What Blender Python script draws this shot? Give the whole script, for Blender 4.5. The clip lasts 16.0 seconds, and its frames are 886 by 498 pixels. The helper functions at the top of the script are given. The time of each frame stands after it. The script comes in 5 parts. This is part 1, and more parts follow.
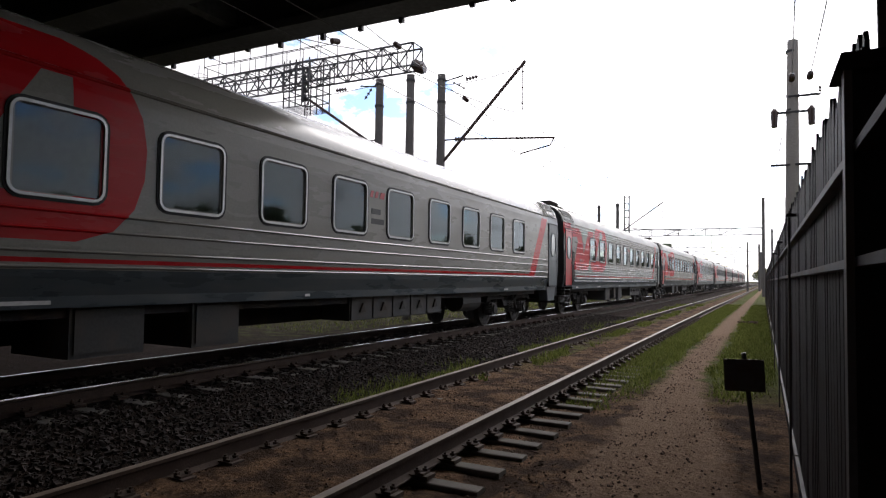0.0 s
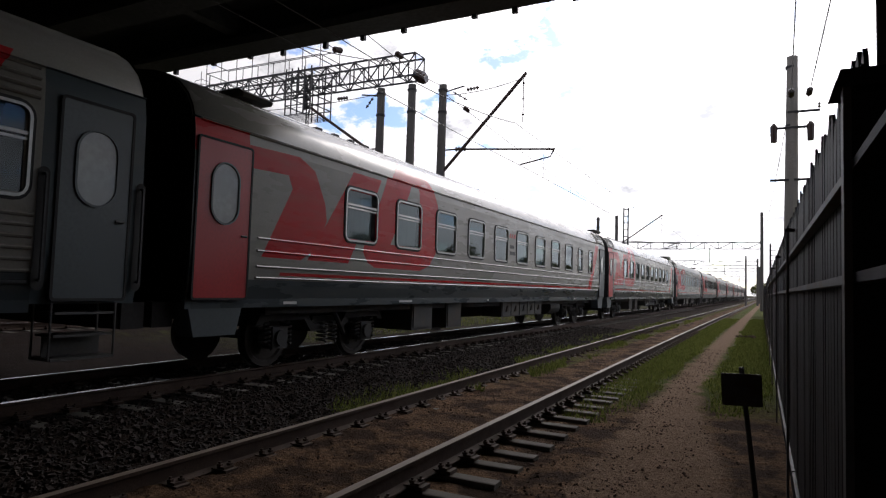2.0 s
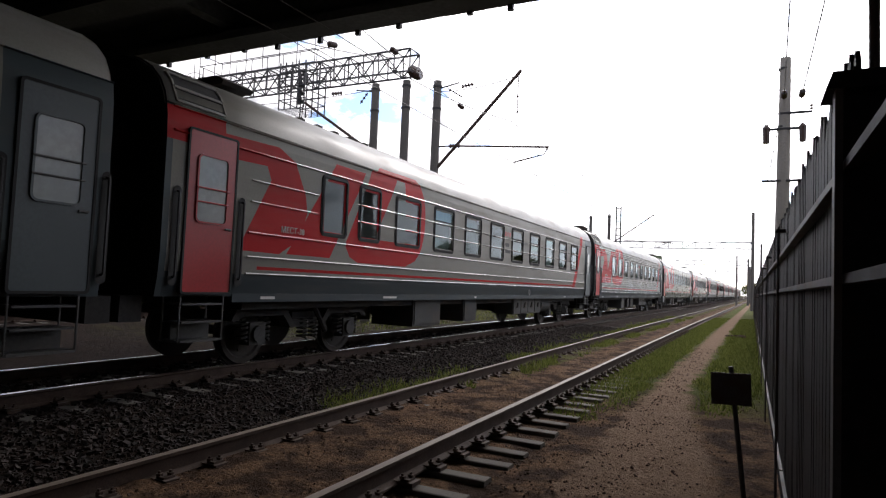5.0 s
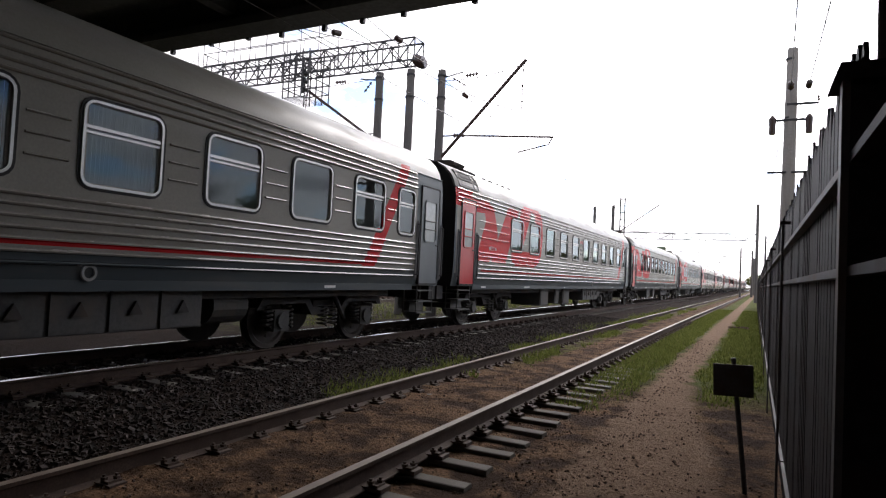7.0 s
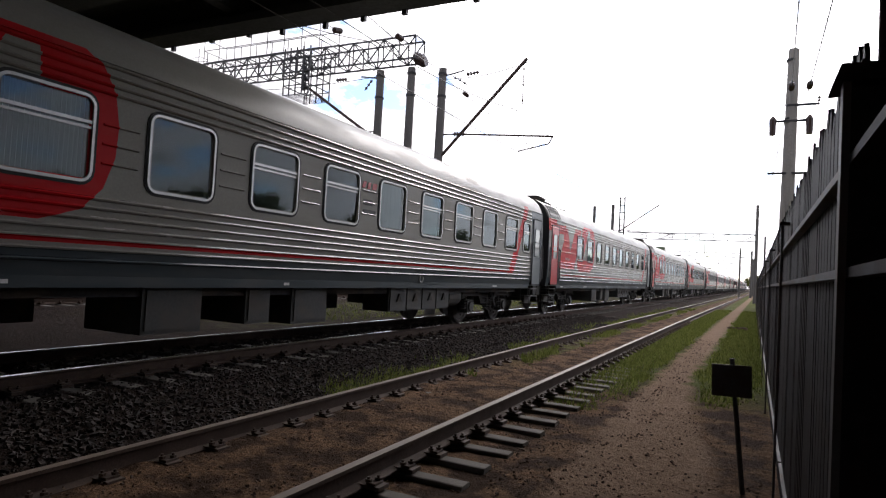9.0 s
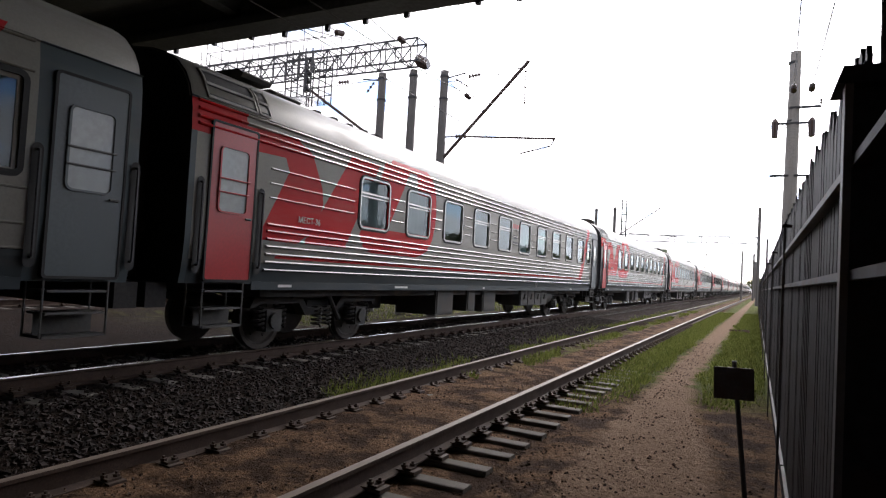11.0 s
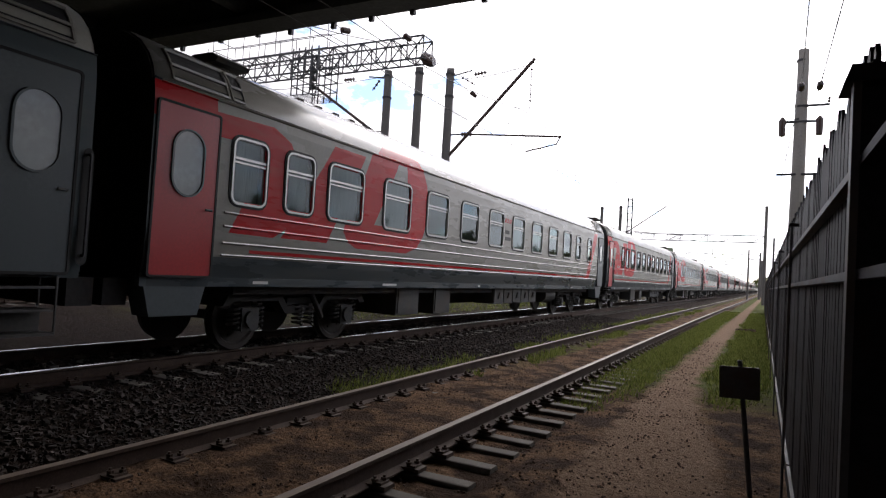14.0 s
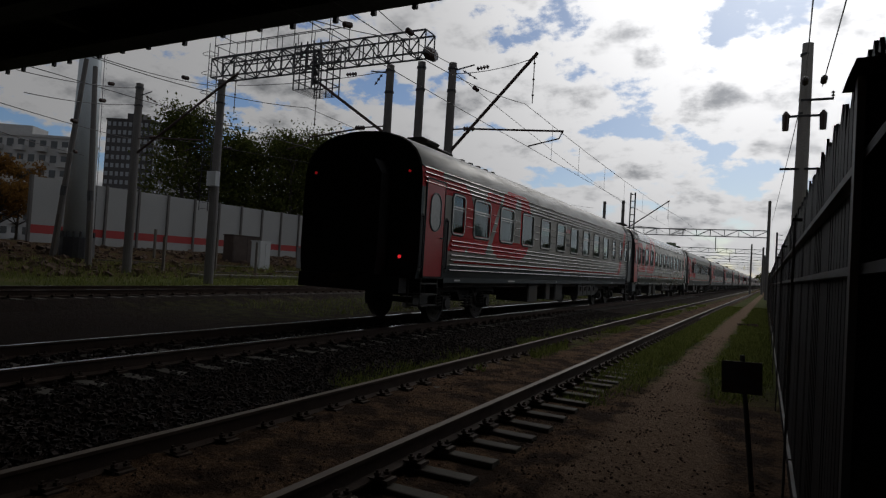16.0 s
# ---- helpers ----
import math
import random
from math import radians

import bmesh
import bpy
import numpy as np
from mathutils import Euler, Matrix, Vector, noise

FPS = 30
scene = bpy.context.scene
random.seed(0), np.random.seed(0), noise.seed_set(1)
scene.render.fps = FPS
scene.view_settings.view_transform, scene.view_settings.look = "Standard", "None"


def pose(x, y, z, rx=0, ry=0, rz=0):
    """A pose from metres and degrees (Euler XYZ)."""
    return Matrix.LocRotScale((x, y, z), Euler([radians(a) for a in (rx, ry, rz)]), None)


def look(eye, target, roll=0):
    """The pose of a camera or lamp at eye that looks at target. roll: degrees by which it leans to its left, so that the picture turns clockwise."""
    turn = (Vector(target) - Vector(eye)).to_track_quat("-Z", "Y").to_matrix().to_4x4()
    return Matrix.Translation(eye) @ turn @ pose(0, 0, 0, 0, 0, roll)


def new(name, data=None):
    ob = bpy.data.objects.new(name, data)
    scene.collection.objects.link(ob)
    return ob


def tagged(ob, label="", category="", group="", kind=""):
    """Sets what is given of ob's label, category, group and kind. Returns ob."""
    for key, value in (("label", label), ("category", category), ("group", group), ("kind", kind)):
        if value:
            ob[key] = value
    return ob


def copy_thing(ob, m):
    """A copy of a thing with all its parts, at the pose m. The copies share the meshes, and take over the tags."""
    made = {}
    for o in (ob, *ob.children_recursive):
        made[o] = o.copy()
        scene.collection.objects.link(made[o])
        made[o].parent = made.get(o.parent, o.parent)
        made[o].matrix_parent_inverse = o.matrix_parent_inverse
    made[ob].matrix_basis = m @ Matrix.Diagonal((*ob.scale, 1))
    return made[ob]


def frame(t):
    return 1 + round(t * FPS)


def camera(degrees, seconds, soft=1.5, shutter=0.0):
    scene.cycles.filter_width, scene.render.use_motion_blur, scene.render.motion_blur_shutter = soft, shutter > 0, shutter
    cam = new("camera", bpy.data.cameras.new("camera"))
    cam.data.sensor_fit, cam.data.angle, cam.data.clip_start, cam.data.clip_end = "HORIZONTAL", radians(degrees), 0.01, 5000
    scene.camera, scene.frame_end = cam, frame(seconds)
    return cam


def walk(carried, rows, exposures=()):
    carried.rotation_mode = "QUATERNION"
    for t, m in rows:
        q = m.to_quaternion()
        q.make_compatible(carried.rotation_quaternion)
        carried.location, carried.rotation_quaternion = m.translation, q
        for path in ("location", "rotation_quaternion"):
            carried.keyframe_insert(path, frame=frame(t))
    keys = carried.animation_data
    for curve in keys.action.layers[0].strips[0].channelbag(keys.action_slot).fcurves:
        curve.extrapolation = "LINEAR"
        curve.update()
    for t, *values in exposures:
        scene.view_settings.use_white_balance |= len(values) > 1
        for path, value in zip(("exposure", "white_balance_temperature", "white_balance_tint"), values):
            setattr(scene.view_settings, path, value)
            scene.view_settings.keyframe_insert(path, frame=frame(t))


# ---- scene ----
# The tracks run along +y; the camera stands under a road bridge beside a fence.
EYE = (0.0, 0.0, 1.63)
cam = camera(70.75, 16.0, soft=1.25)
TURNS = (  # seconds, yaw to the left of the tracks, pitch, roll
    (0.0, 27.10, 2.55, -0.88),
    (0.5, 27.02, 2.81, -1.16),
    (1.0, 26.89, 3.03, -1.56),
    (1.5, 26.77, 3.46, -1.35),
    (2.0, 26.94, 3.43, -1.76),
    (2.5, 26.54, 3.48, -2.09),
    (3.0, 26.36, 3.34, -1.90),
    (3.5, 26.57, 3.29, -2.03),
    (4.0, 26.43, 3.36, -2.20),
    (6.5, 26.39, 2.44, -2.54),
    (7.0, 26.54, 2.20, -2.74),
    (7.5, 26.77, 2.20, -2.80),
    (8.0, 26.81, 2.29, -2.87),
    (8.5, 26.61, 2.32, -2.92),
    (9.0, 26.48, 2.07, -3.13),
    (11.5, 26.76, 2.29, -3.17),
    (12.0, 27.04, 1.86, -3.03),
    (12.5, 27.09, 2.07, -3.02),
    (13.0, 26.78, 1.81, -3.25),
    (13.5, 27.15, 1.97, -3.25),
    (14.0, 27.11, 2.04, -3.40),
    (14.5, 27.22, 1.84, -4.04),
    (15.0, 27.05, 2.28, -3.83),
    (15.5, 26.87, 2.31, -3.80),
    (16.0, 27.32, 1.55, -3.41),
)
EXPOSURES = [(t, e, 6500, tint) for t, e, tint in (
    (0.0, 0.55, 15), (0.5, 0.4, 15), (1.0, 0.9, 15), (1.5, 0.4, 15), (2.0, 0.0, 15), (2.5, 0.2, 15), (3.0, 0.25, 15), (3.5, 0.25, 15), (4.0, 0.75, 15), (6.5, 0.5, 16), (7.0, 0.95, 16), (7.5, 0.65, 16), (8.0, 0.4, 16), (8.5, 1.0, 16), (9.0, 0.7, 16),
    (11.5, 1.25, 16), (12.0, 0.85, 16), (12.5, 0.75, 16), (13.0, 1.2, 16), (13.5, 0.8, 16), (14.0, 0.65, 16), (14.5, 0.1, 14), (15.0, -1.25, 11), (15.5, -1.35, 10), (16.0, -1.4, 10))]
walk(cam, [(t, pose(*EYE, 90 + p, r, y)) for t, y, p, r in TURNS], EXPOSURES)


# ---- nodes and materials ----
class Nodes:
    """Short words for building a node tree."""

    def __init__(self, tree):
        self.tree = tree
        self.n, self.l = tree.nodes, tree.links

    def put(self, node, socket, value):
        if value is None:
            return
        if isinstance(value, bpy.types.NodeSocket):
            self.l.new(value, node.inputs[socket])
        else:
            node.inputs[socket].default_value = value

    def math(self, op, a, b=None, c=None, clamp=False):
        node = self.n.new("ShaderNodeMath")
        node.operation, node.use_clamp = op, clamp
        for i, v in enumerate((a, b, c)):
            self.put(node, i, v)
        return node.outputs[0]

    def noise(self, vec, scale, detail=4.0, rough=0.55, out=0):
        node = self.n.new("ShaderNodeTexNoise")
        self.put(node, "Vector", vec)
        self.put(node, "Scale", scale)
        self.put(node, "Detail", detail)
        self.put(node, "Roughness", rough)
        return node.outputs[out]

    def ramp(self, fac, lo, hi, a=0.0, b=1.0):
        node = self.n.new("ShaderNodeMapRange")
        node.interpolation_type = "SMOOTHSTEP"
        for i, v in enumerate((fac, lo, hi, a, b)):
            self.put(node, i, v)
        return node.outputs[0]

    def mix(self, fac, a, b):
        node = self.n.new("ShaderNodeMix")
        node.data_type = "RGBA"
        self.put(node, 0, fac)
        for i, v in ((6, a), (7, b)):
            self.put(node, i, (*v, 1) if isinstance(v, tuple) and len(v) == 3 else v)
        return node.outputs[2]

    def xyz(self, vec):
        node = self.n.new("ShaderNodeSeparateXYZ")
        self.put(node, 0, vec)
        return node.outputs

    def coords(self, which="Object"):
        return self.n.new("ShaderNodeTexCoord").outputs[which]

    def stretch(self, vec, scale):
        node = self.n.new("ShaderNodeMapping")
        self.put(node, "Vector", vec)
        node.inputs["Scale"].default_value = scale
        return node.outputs[0]

    def bump(self, height, strength, distance):
        node = self.n.new("ShaderNodeBump")
        self.put(node, "Height", height)
        node.inputs["Strength"].default_value = strength
        node.inputs["Distance"].default_value = distance
        return node.outputs[0]


def material(name):
    m = bpy.data.materials.new(name)
    m.use_nodes = True
    k = Nodes(m.node_tree)
    return m, k, m.node_tree.nodes["Principled BSDF"]


def surface(name, colour, rough=0.7, metal=0.0, vary=0.25, grain=30.0, stain=2.0, bump=0.3, depth=0.004, other=None, stretch=(1, 1, 1), random_tint=0.0, spec=0.5):
    """A plain real surface: its colour, a second colour in stains, fine grain and relief."""
    m, k, p = material(name)
    vec = k.stretch(k.coords(), stretch)
    fine, broad = k.noise(vec, grain, 6), k.noise(vec, stain, 4)
    dark = tuple(c * (1 - vary) for c in colour)
    col = k.mix(k.ramp(fine, 0.3, 0.7), dark, colour)
    col = k.mix(k.ramp(broad, 0.45, 0.68), col, other or tuple(c * (1 - vary * 0.8) for c in colour))
    if random_tint:
        info = k.n.new("ShaderNodeObjectInfo").outputs["Random"]
        col = k.mix(k.math("MULTIPLY", info, random_tint), col, tuple(c * 0.45 for c in colour))
    k.put(p, "Base Color", col)
    k.put(p, "Roughness", k.ramp(broad, 0.2, 0.8, rough - 0.08, min(1, rough + 0.08)))
    p.inputs["Metallic"].default_value = metal
    p.inputs["Specular IOR Level"].default_value = spec
    if bump:
        k.put(p, "Normal", k.bump(fine, bump, depth))
    return m


# ---- sky and sun ----
world = bpy.data.worlds.new("sky")
scene.world = world
world.use_nodes = True
w = Nodes(world.node_tree)
SUN_UP, SUN_LEFT = 32.0, -2.0
sky = w.n.new("ShaderNodeTexSky")
sky.sky_type, sky.sun_disc = "NISHITA", False
sky.sun_elevation, sky.sun_rotation = radians(SUN_UP), radians(-SUN_LEFT)
way = w.coords("Generated")
dx, dy, dz = w.xyz(way)
up = w.math("ADD", w.math("MAXIMUM", dz, 0.0), 0.36)
flat = w.n.new("ShaderNodeCombineXYZ")
w.put(flat, 0, w.math("DIVIDE", dx, up))
w.put(flat, 1, w.math("DIVIDE", dy, up))
flat = flat.outputs[0]
puffs = w.noise(flat, 4.4, 10, 0.6)
body = w.noise(flat, 6.0, 10, 0.6)
cover = w.ramp(puffs, 0.4, 0.47)
dot = w.n.new("ShaderNodeVectorMath")
dot.operation = "DOT_PRODUCT"
w.put(dot, 0, way)
su, sl = radians(SUN_UP), radians(SUN_LEFT)
dot.inputs[1].default_value = (-math.sin(sl) * math.cos(su), math.cos(sl) * math.cos(su), math.sin(su))
facing = w.math("MAXIMUM", dot.outputs["Value"], 0.0)
near_sun = w.math("MULTIPLY_ADD", w.math("POWER", facing, 3.0), 0.5, w.math("MULTIPLY", w.math("POWER", facing, 14.0), 1.5))
thick = w.ramp(w.math("ADD", w.math("MULTIPLY", puffs, 0.5), w.math("MULTIPLY", body, 0.5)), 0.5, 0.66)
cloud = w.mix(thick, (16.0, 16.0, 16.2), (5.6, 5.8, 6.2))
glow = w.math("ADD", 0.42, near_sun)
lit = w.n.new("ShaderNodeVectorMath")
lit.operation = "SCALE"
w.put(lit, 0, cloud)
w.put(lit, "Scale", glow)
bg = w.n["Background"]
clear_sky = w.n.new("ShaderNodeVectorMath")
clear_sky.operation = "MULTIPLY"
w.put(clear_sky, 0, sky.outputs[0])
clear_sky.inputs[1].default_value = (1.0, 1.22, 1.55)
w.put(bg, "Color", w.mix(cover, clear_sky.outputs[0], lit.outputs[0]))
bg.inputs["Strength"].default_value = 0.10

sun_data = bpy.data.lights.new("sun", "SUN")
sun_data.energy, sun_data.angle, sun_data.color = 0.5, radians(16), (1.0, 0.95, 0.87)
sun = new("sun", sun_data)
sun.matrix_world = look((0, 0, 60), (60 * math.sin(sl) * 1.0, -60 * math.cos(sl), 60 - 60 * math.tan(su)))
tagged(sun, kind="structure")

STEEL_DARK = surface("dark_steel", (0.045, 0.045, 0.05), 0.55, 0.3, 0.4, 40, 3, 0.2, 0.002)
CONCRETE = surface("concrete", (0.135, 0.12, 0.1), 0.9, 0, 0.3, 45, 1.5, 0.35, 0.004, random_tint=0.25)
POST_CONCRETE = surface("post_concrete", (0.15, 0.14, 0.135), 0.9, 0, 0.35, 40, 1.2, 0.3, 0.004)
BRIDGE = surface("bridge_concrete", (0.07, 0.07, 0.07), 0.95, 0, 0.4, 8, 0.5, 0.4, 0.01)
FENCE = surface("fence_paint", (0.021, 0.019, 0.023), 0.65, 0.0, 0.35, 30, 3, 0.25, 0.002, other=(0.026, 0.018, 0.017), spec=0.1)
FENCE_BAR = surface("fence_bar_paint", (0.05, 0.047, 0.05), 0.6, 0.0, 0.3, 40, 4, 0.2, 0.002, other=(0.07, 0.045, 0.03))
RAIL_SIDE = surface("rusty_rail", (0.08, 0.05, 0.036), 0.85, 0.2, 0.4, 60, 4, 0.4, 0.002)
RAIL_TOP = surface("worn_rail_top", (0.2, 0.155, 0.122), 0.62, 0.25, 0.3, 20, 2, 0.1, 0.001, stretch=(8, 0.3, 8))
RAIL_SHINE = surface("polished_rail_top", (0.62, 0.61, 0.6), 0.22, 1.0, 0.15, 20, 2, 0.05, 0.001, stretch=(8, 0.3, 8))
GREY_PAINT = surface("pale_grey_paint", (0.5, 0.52, 0.52), 0.6, 0, 0.12, 20, 0.6, 0.1, 0.002)
WIRE = surface("wire_metal", (0.05, 0.045, 0.045), 0.5, 0.6, 0.3, 40, 4, 0)
INSULATOR = surface("brown_porcelain", (0.06, 0.035, 0.03), 0.2, 0, 0.2, 20, 3, 0)


# ---- mesh words ----
def mesh_of(bm, name, mats, smooth=False):
    bmesh.ops.recalc_face_normals(bm, faces=bm.faces)
    me = bpy.data.meshes.new(name)
    bm.to_mesh(me)
    bm.free()
    for m in mats if isinstance(mats, (list, tuple)) else (mats,):
        me.materials.append(m)
    if smooth:
        for f in me.polygons:
            f.use_smooth = True
    return me


def part(name, bm, mat, parent=None, label="", smooth=False):
    me = mesh_of(bm, name, mat, smooth) if isinstance(bm, bmesh.types.BMesh) else bm
    ob = new(name, me)
    ob.parent = parent
    if label:
        tagged(ob, label)
    return ob


def at(ob, x, y, z, rz=0.0):
    ob.matrix_basis = pose(x, y, z, 0, 0, rz)
    return ob


def empty(name, label, category, m=None, group="", kind=""):
    ob = new(name)
    ob.empty_display_size = 0.2
    if m is not None:
        ob.matrix_basis = m
    return tagged(ob, label, category, group, kind)


def box(bm, x0, y0, z0, x1, y1, z1, mat=0):
    v = [bm.verts.new(c) for c in ((x0, y0, z0), (x1, y0, z0), (x1, y1, z0), (x0, y1, z0), (x0, y0, z1), (x1, y0, z1), (x1, y1, z1), (x0, y1, z1))]
    for q in ((3, 2, 1, 0), (4, 5, 6, 7), (0, 1, 5, 4), (1, 2, 6, 5), (2, 3, 7, 6), (3, 0, 4, 7)):
        bm.faces.new([v[i] for i in q]).material_index = mat
    return bm


def bar(bm, a, b, r, sides=6, r2=None, mat=0):
    """A round or square bar from a to b."""
    a, b = Vector(a), Vector(b)
    q = (b - a).to_track_quat("Z", "Y")
    r2 = r if r2 is None else r2
    ring = []
    for c, rr in ((a, r), (b, r2)):
        ring.append([bm.verts.new(c + q @ Vector((rr * math.cos(2 * math.pi * (i + 0.5) / sides), rr * math.sin(2 * math.pi * (i + 0.5) / sides), 0))) for i in range(sides)])
    for i in range(sides):
        j = (i + 1) % sides
        bm.faces.new((ring[0][i], ring[0][j], ring[1][j], ring[1][i])).material_index = mat
    bm.faces.new(ring[0][::-1]).material_index = mat
    bm.faces.new(ring[1]).material_index = mat
    return bm


def sweep(bm, path, r, sides=5):
    """One tube through the points of a path."""
    pts = [Vector(p) for p in path]
    rows = []
    for i, p in enumerate(pts):
        d = (pts[min(i + 1, len(pts) - 1)] - pts[max(i - 1, 0)]).normalized()
        q = d.to_track_quat("Z", "Y")
        rows.append([bm.verts.new(p + q @ Vector((r * math.cos(2 * math.pi * j / sides), r * math.sin(2 * math.pi * j / sides), 0))) for j in range(sides)])
    for a, b in zip(rows, rows[1:]):
        for j in range(sides):
            bm.faces.new((a[j], a[(j + 1) % sides], b[(j + 1) % sides], b[j]))
    bm.faces.new(rows[0][::-1])
    bm.faces.new(rows[-1])
    return bm


def prism(bm, outline, axis, lo, hi, mat=0):
    """An outline in the plane across the axis, drawn out from lo to hi."""
    def p(u, v, s):
        return {"x": (s, u, v), "y": (u, s, v), "z": (u, v, s)}[axis]
    r0 = [bm.verts.new(p(u, v, lo)) for u, v in outline]
    r1 = [bm.verts.new(p(u, v, hi)) for u, v in outline]
    n = len(outline)
    for i in range(n):
        bm.faces.new((r0[i], r0[(i + 1) % n], r1[(i + 1) % n], r1[i])).material_index = mat
    bm.faces.new(r0[::-1]).material_index = mat
    bm.faces.new(r1).material_index = mat
    return bm


BM = bmesh.new

# ---- ground ----
MAIN_X, MAIN_Z = -7.854, 0.272
SIDE_X, SIDE_Z = -3.382, 0.183
FAR_X, FAR_Z = -17.3, 0.40
CURVE = -0.0003  # the tracks turn a hair to the right ahead


def bend(y):
    u = min(max(y - 8.0, 0.0), 32.0)
    return -CURVE * u * u / 2 - CURVE * 32 * max(y - 40.0, 0.0)

PROFILE = ((-3000, 2), (-60, 1.7), (-40, 1.6), (-36, 1.4), (-31, 0.7), (-27, 0.35), (-21, 0.12), (-19.4, 0.2), (-15.7, 0.2), (-15, 0.02), (-10.9, 0.0),
           (-9.8, 0.075), (-6.1, 0.075), (-5.3, 0.03), (-4.7, 0.0), (-4.3, 0.03), (-2.72, 0.035), (-2.55, -0.03), (-1.85, -0.035), (-1.5, 0.0), (0, 0), (3, 0.02), (3000, 0.5))


def ground_z(x):
    for (a, za), (b, zb) in zip(PROFILE, PROFILE[1:]):
        if a <= x <= b:
            return za + (zb - za) * (x - a) / (b - a)
    return 0.0


def ground_material():
    m, k, p = material("trackside_ground")
    vec = k.coords()
    x, y, _ = k.xyz(vec)
    u = k.math("MINIMUM", k.math("MAXIMUM", k.math("SUBTRACT", y, 8.0), 0.0), 32.0)
    x = k.math("ADD", x, k.math("MULTIPLY", k.math("MULTIPLY", u, u), CURVE / 2))
    x = k.math("MULTIPLY_ADD", k.math("MAXIMUM", k.math("SUBTRACT", y, 40.0), 0.0), CURVE * 32, x)
    big, mid, fine = k.noise(vec, 0.35, 5), k.noise(vec, 2.2, 6, 0.65), k.noise(vec, 26, 8, 0.7)
    wob = k.math("MULTIPLY_ADD", k.math("SUBTRACT", mid, 0.5), 1.1, x)
    sand = k.mix(k.ramp(fine, 0.3, 0.72), (0.085, 0.05, 0.03), (0.235, 0.145, 0.085))
    sand = k.mix(k.ramp(mid, 0.42, 0.6), (0.05, 0.031, 0.021), sand)
    path = k.mix(k.ramp(fine, 0.3, 0.7), (0.15, 0.1, 0.066), (0.28, 0.19, 0.13))
    grass = k.mix(k.ramp(fine, 0.35, 0.65), (0.045, 0.055, 0.014), (0.1, 0.115, 0.032))
    grass = k.mix(k.ramp(big, 0.5, 0.75), grass, (0.11, 0.1, 0.045))
    stone = k.mix(k.ramp(fine, 0.35, 0.7), (0.013, 0.0095, 0.008), (0.044, 0.031, 0.026))
    stone = k.mix(k.ramp(mid, 0.45, 0.7), stone, (0.03, 0.02, 0.016))
    # worn path along the fence
    track = k.math("MULTIPLY_ADD", k.ramp(y, 4.0, 12.0), -0.42, -0.78)
    sway = k.math("MULTIPLY_ADD", k.math("SUBTRACT", mid, 0.5), 0.55, x)
    off = k.math("ABSOLUTE", k.math("SUBTRACT", sway, track))
    half = k.ramp(y, 5.0, 12.0, 0.62, 0.3)
    on_path = k.math("MULTIPLY", k.ramp(k.math("SUBTRACT", off, half), -0.12, 0.08, 1.0, 0.0), k.ramp(k.math("MULTIPLY_ADD", mid, 5.0, y), 3.5, 9.0, 0.35, 1.0))
    # grass starts some metres ahead, beside the path and between the rails' edges
    start = k.ramp(k.math("MULTIPLY_ADD", mid, 6.0, y), 11.6, 14.6)
    strip = k.math("MULTIPLY", k.ramp(wob, -2.5, -2.1), start)
    col = k.mix(strip, sand, grass)
    col = k.mix(on_path, col, path)
    mid_strip = k.math("MULTIPLY", k.math("MULTIPLY", k.ramp(x, -3.75, -3.55, 1.0, 0.0), k.ramp(mid, 0.38, 0.55)), k.ramp(y, 9, 14))
    col = k.mix(k.math("MULTIPLY", mid_strip, 0.8), col, grass)
    ballast = k.ramp(wob, -4.75, -4.4, 1.0, 0.0)
    col = k.mix(ballast, col, stone)
    weed = k.math("MULTIPLY", k.ramp(k.math("ABSOLUTE", k.math("ADD", wob, 4.5)), 0.25, 0.7, 1.0, 0.0), k.ramp(mid, 0.5, 0.62))
    col = k.mix(k.math("MULTIPLY", weed, k.ramp(y, 6, 12)), col, grass)
    verge = k.math("MULTIPLY", k.ramp(wob, -10.8, -10.4, 1.0, 0.0), k.ramp(wob, -15.6, -15.2))
    col = k.mix(k.math("MULTIPLY", verge, k.math("MULTIPLY", k.ramp(mid, 0.42, 0.66, 0.05, 0.6), k.ramp(y, 9.0, 14.0))), col, grass)
    col = k.mix(k.ramp(wob, -20.6, -19.8, 1.0, 0.0), col, grass)
    earth = k.math("MULTIPLY", k.ramp(wob, -28.0, -24.0, 1.0, 0.0), k.ramp(mid, 0.32, 0.5))
    col = k.mix(earth, col, (0.06, 0.034, 0.02))
    k.put(p, "Base Color", col)
    p.inputs["Roughness"].default_value = 0.95
    p.inputs["Specular IOR Level"].default_value = 0.04
    lumps = k.noise(vec, 9, 5, 0.6)
    k.put(p, "Normal", k.bump(k.math("MULTIPLY_ADD", mid, 1.5, k.math("MULTIPLY_ADD", lumps, 1.2, fine)), 1.0, 0.05))
    return m


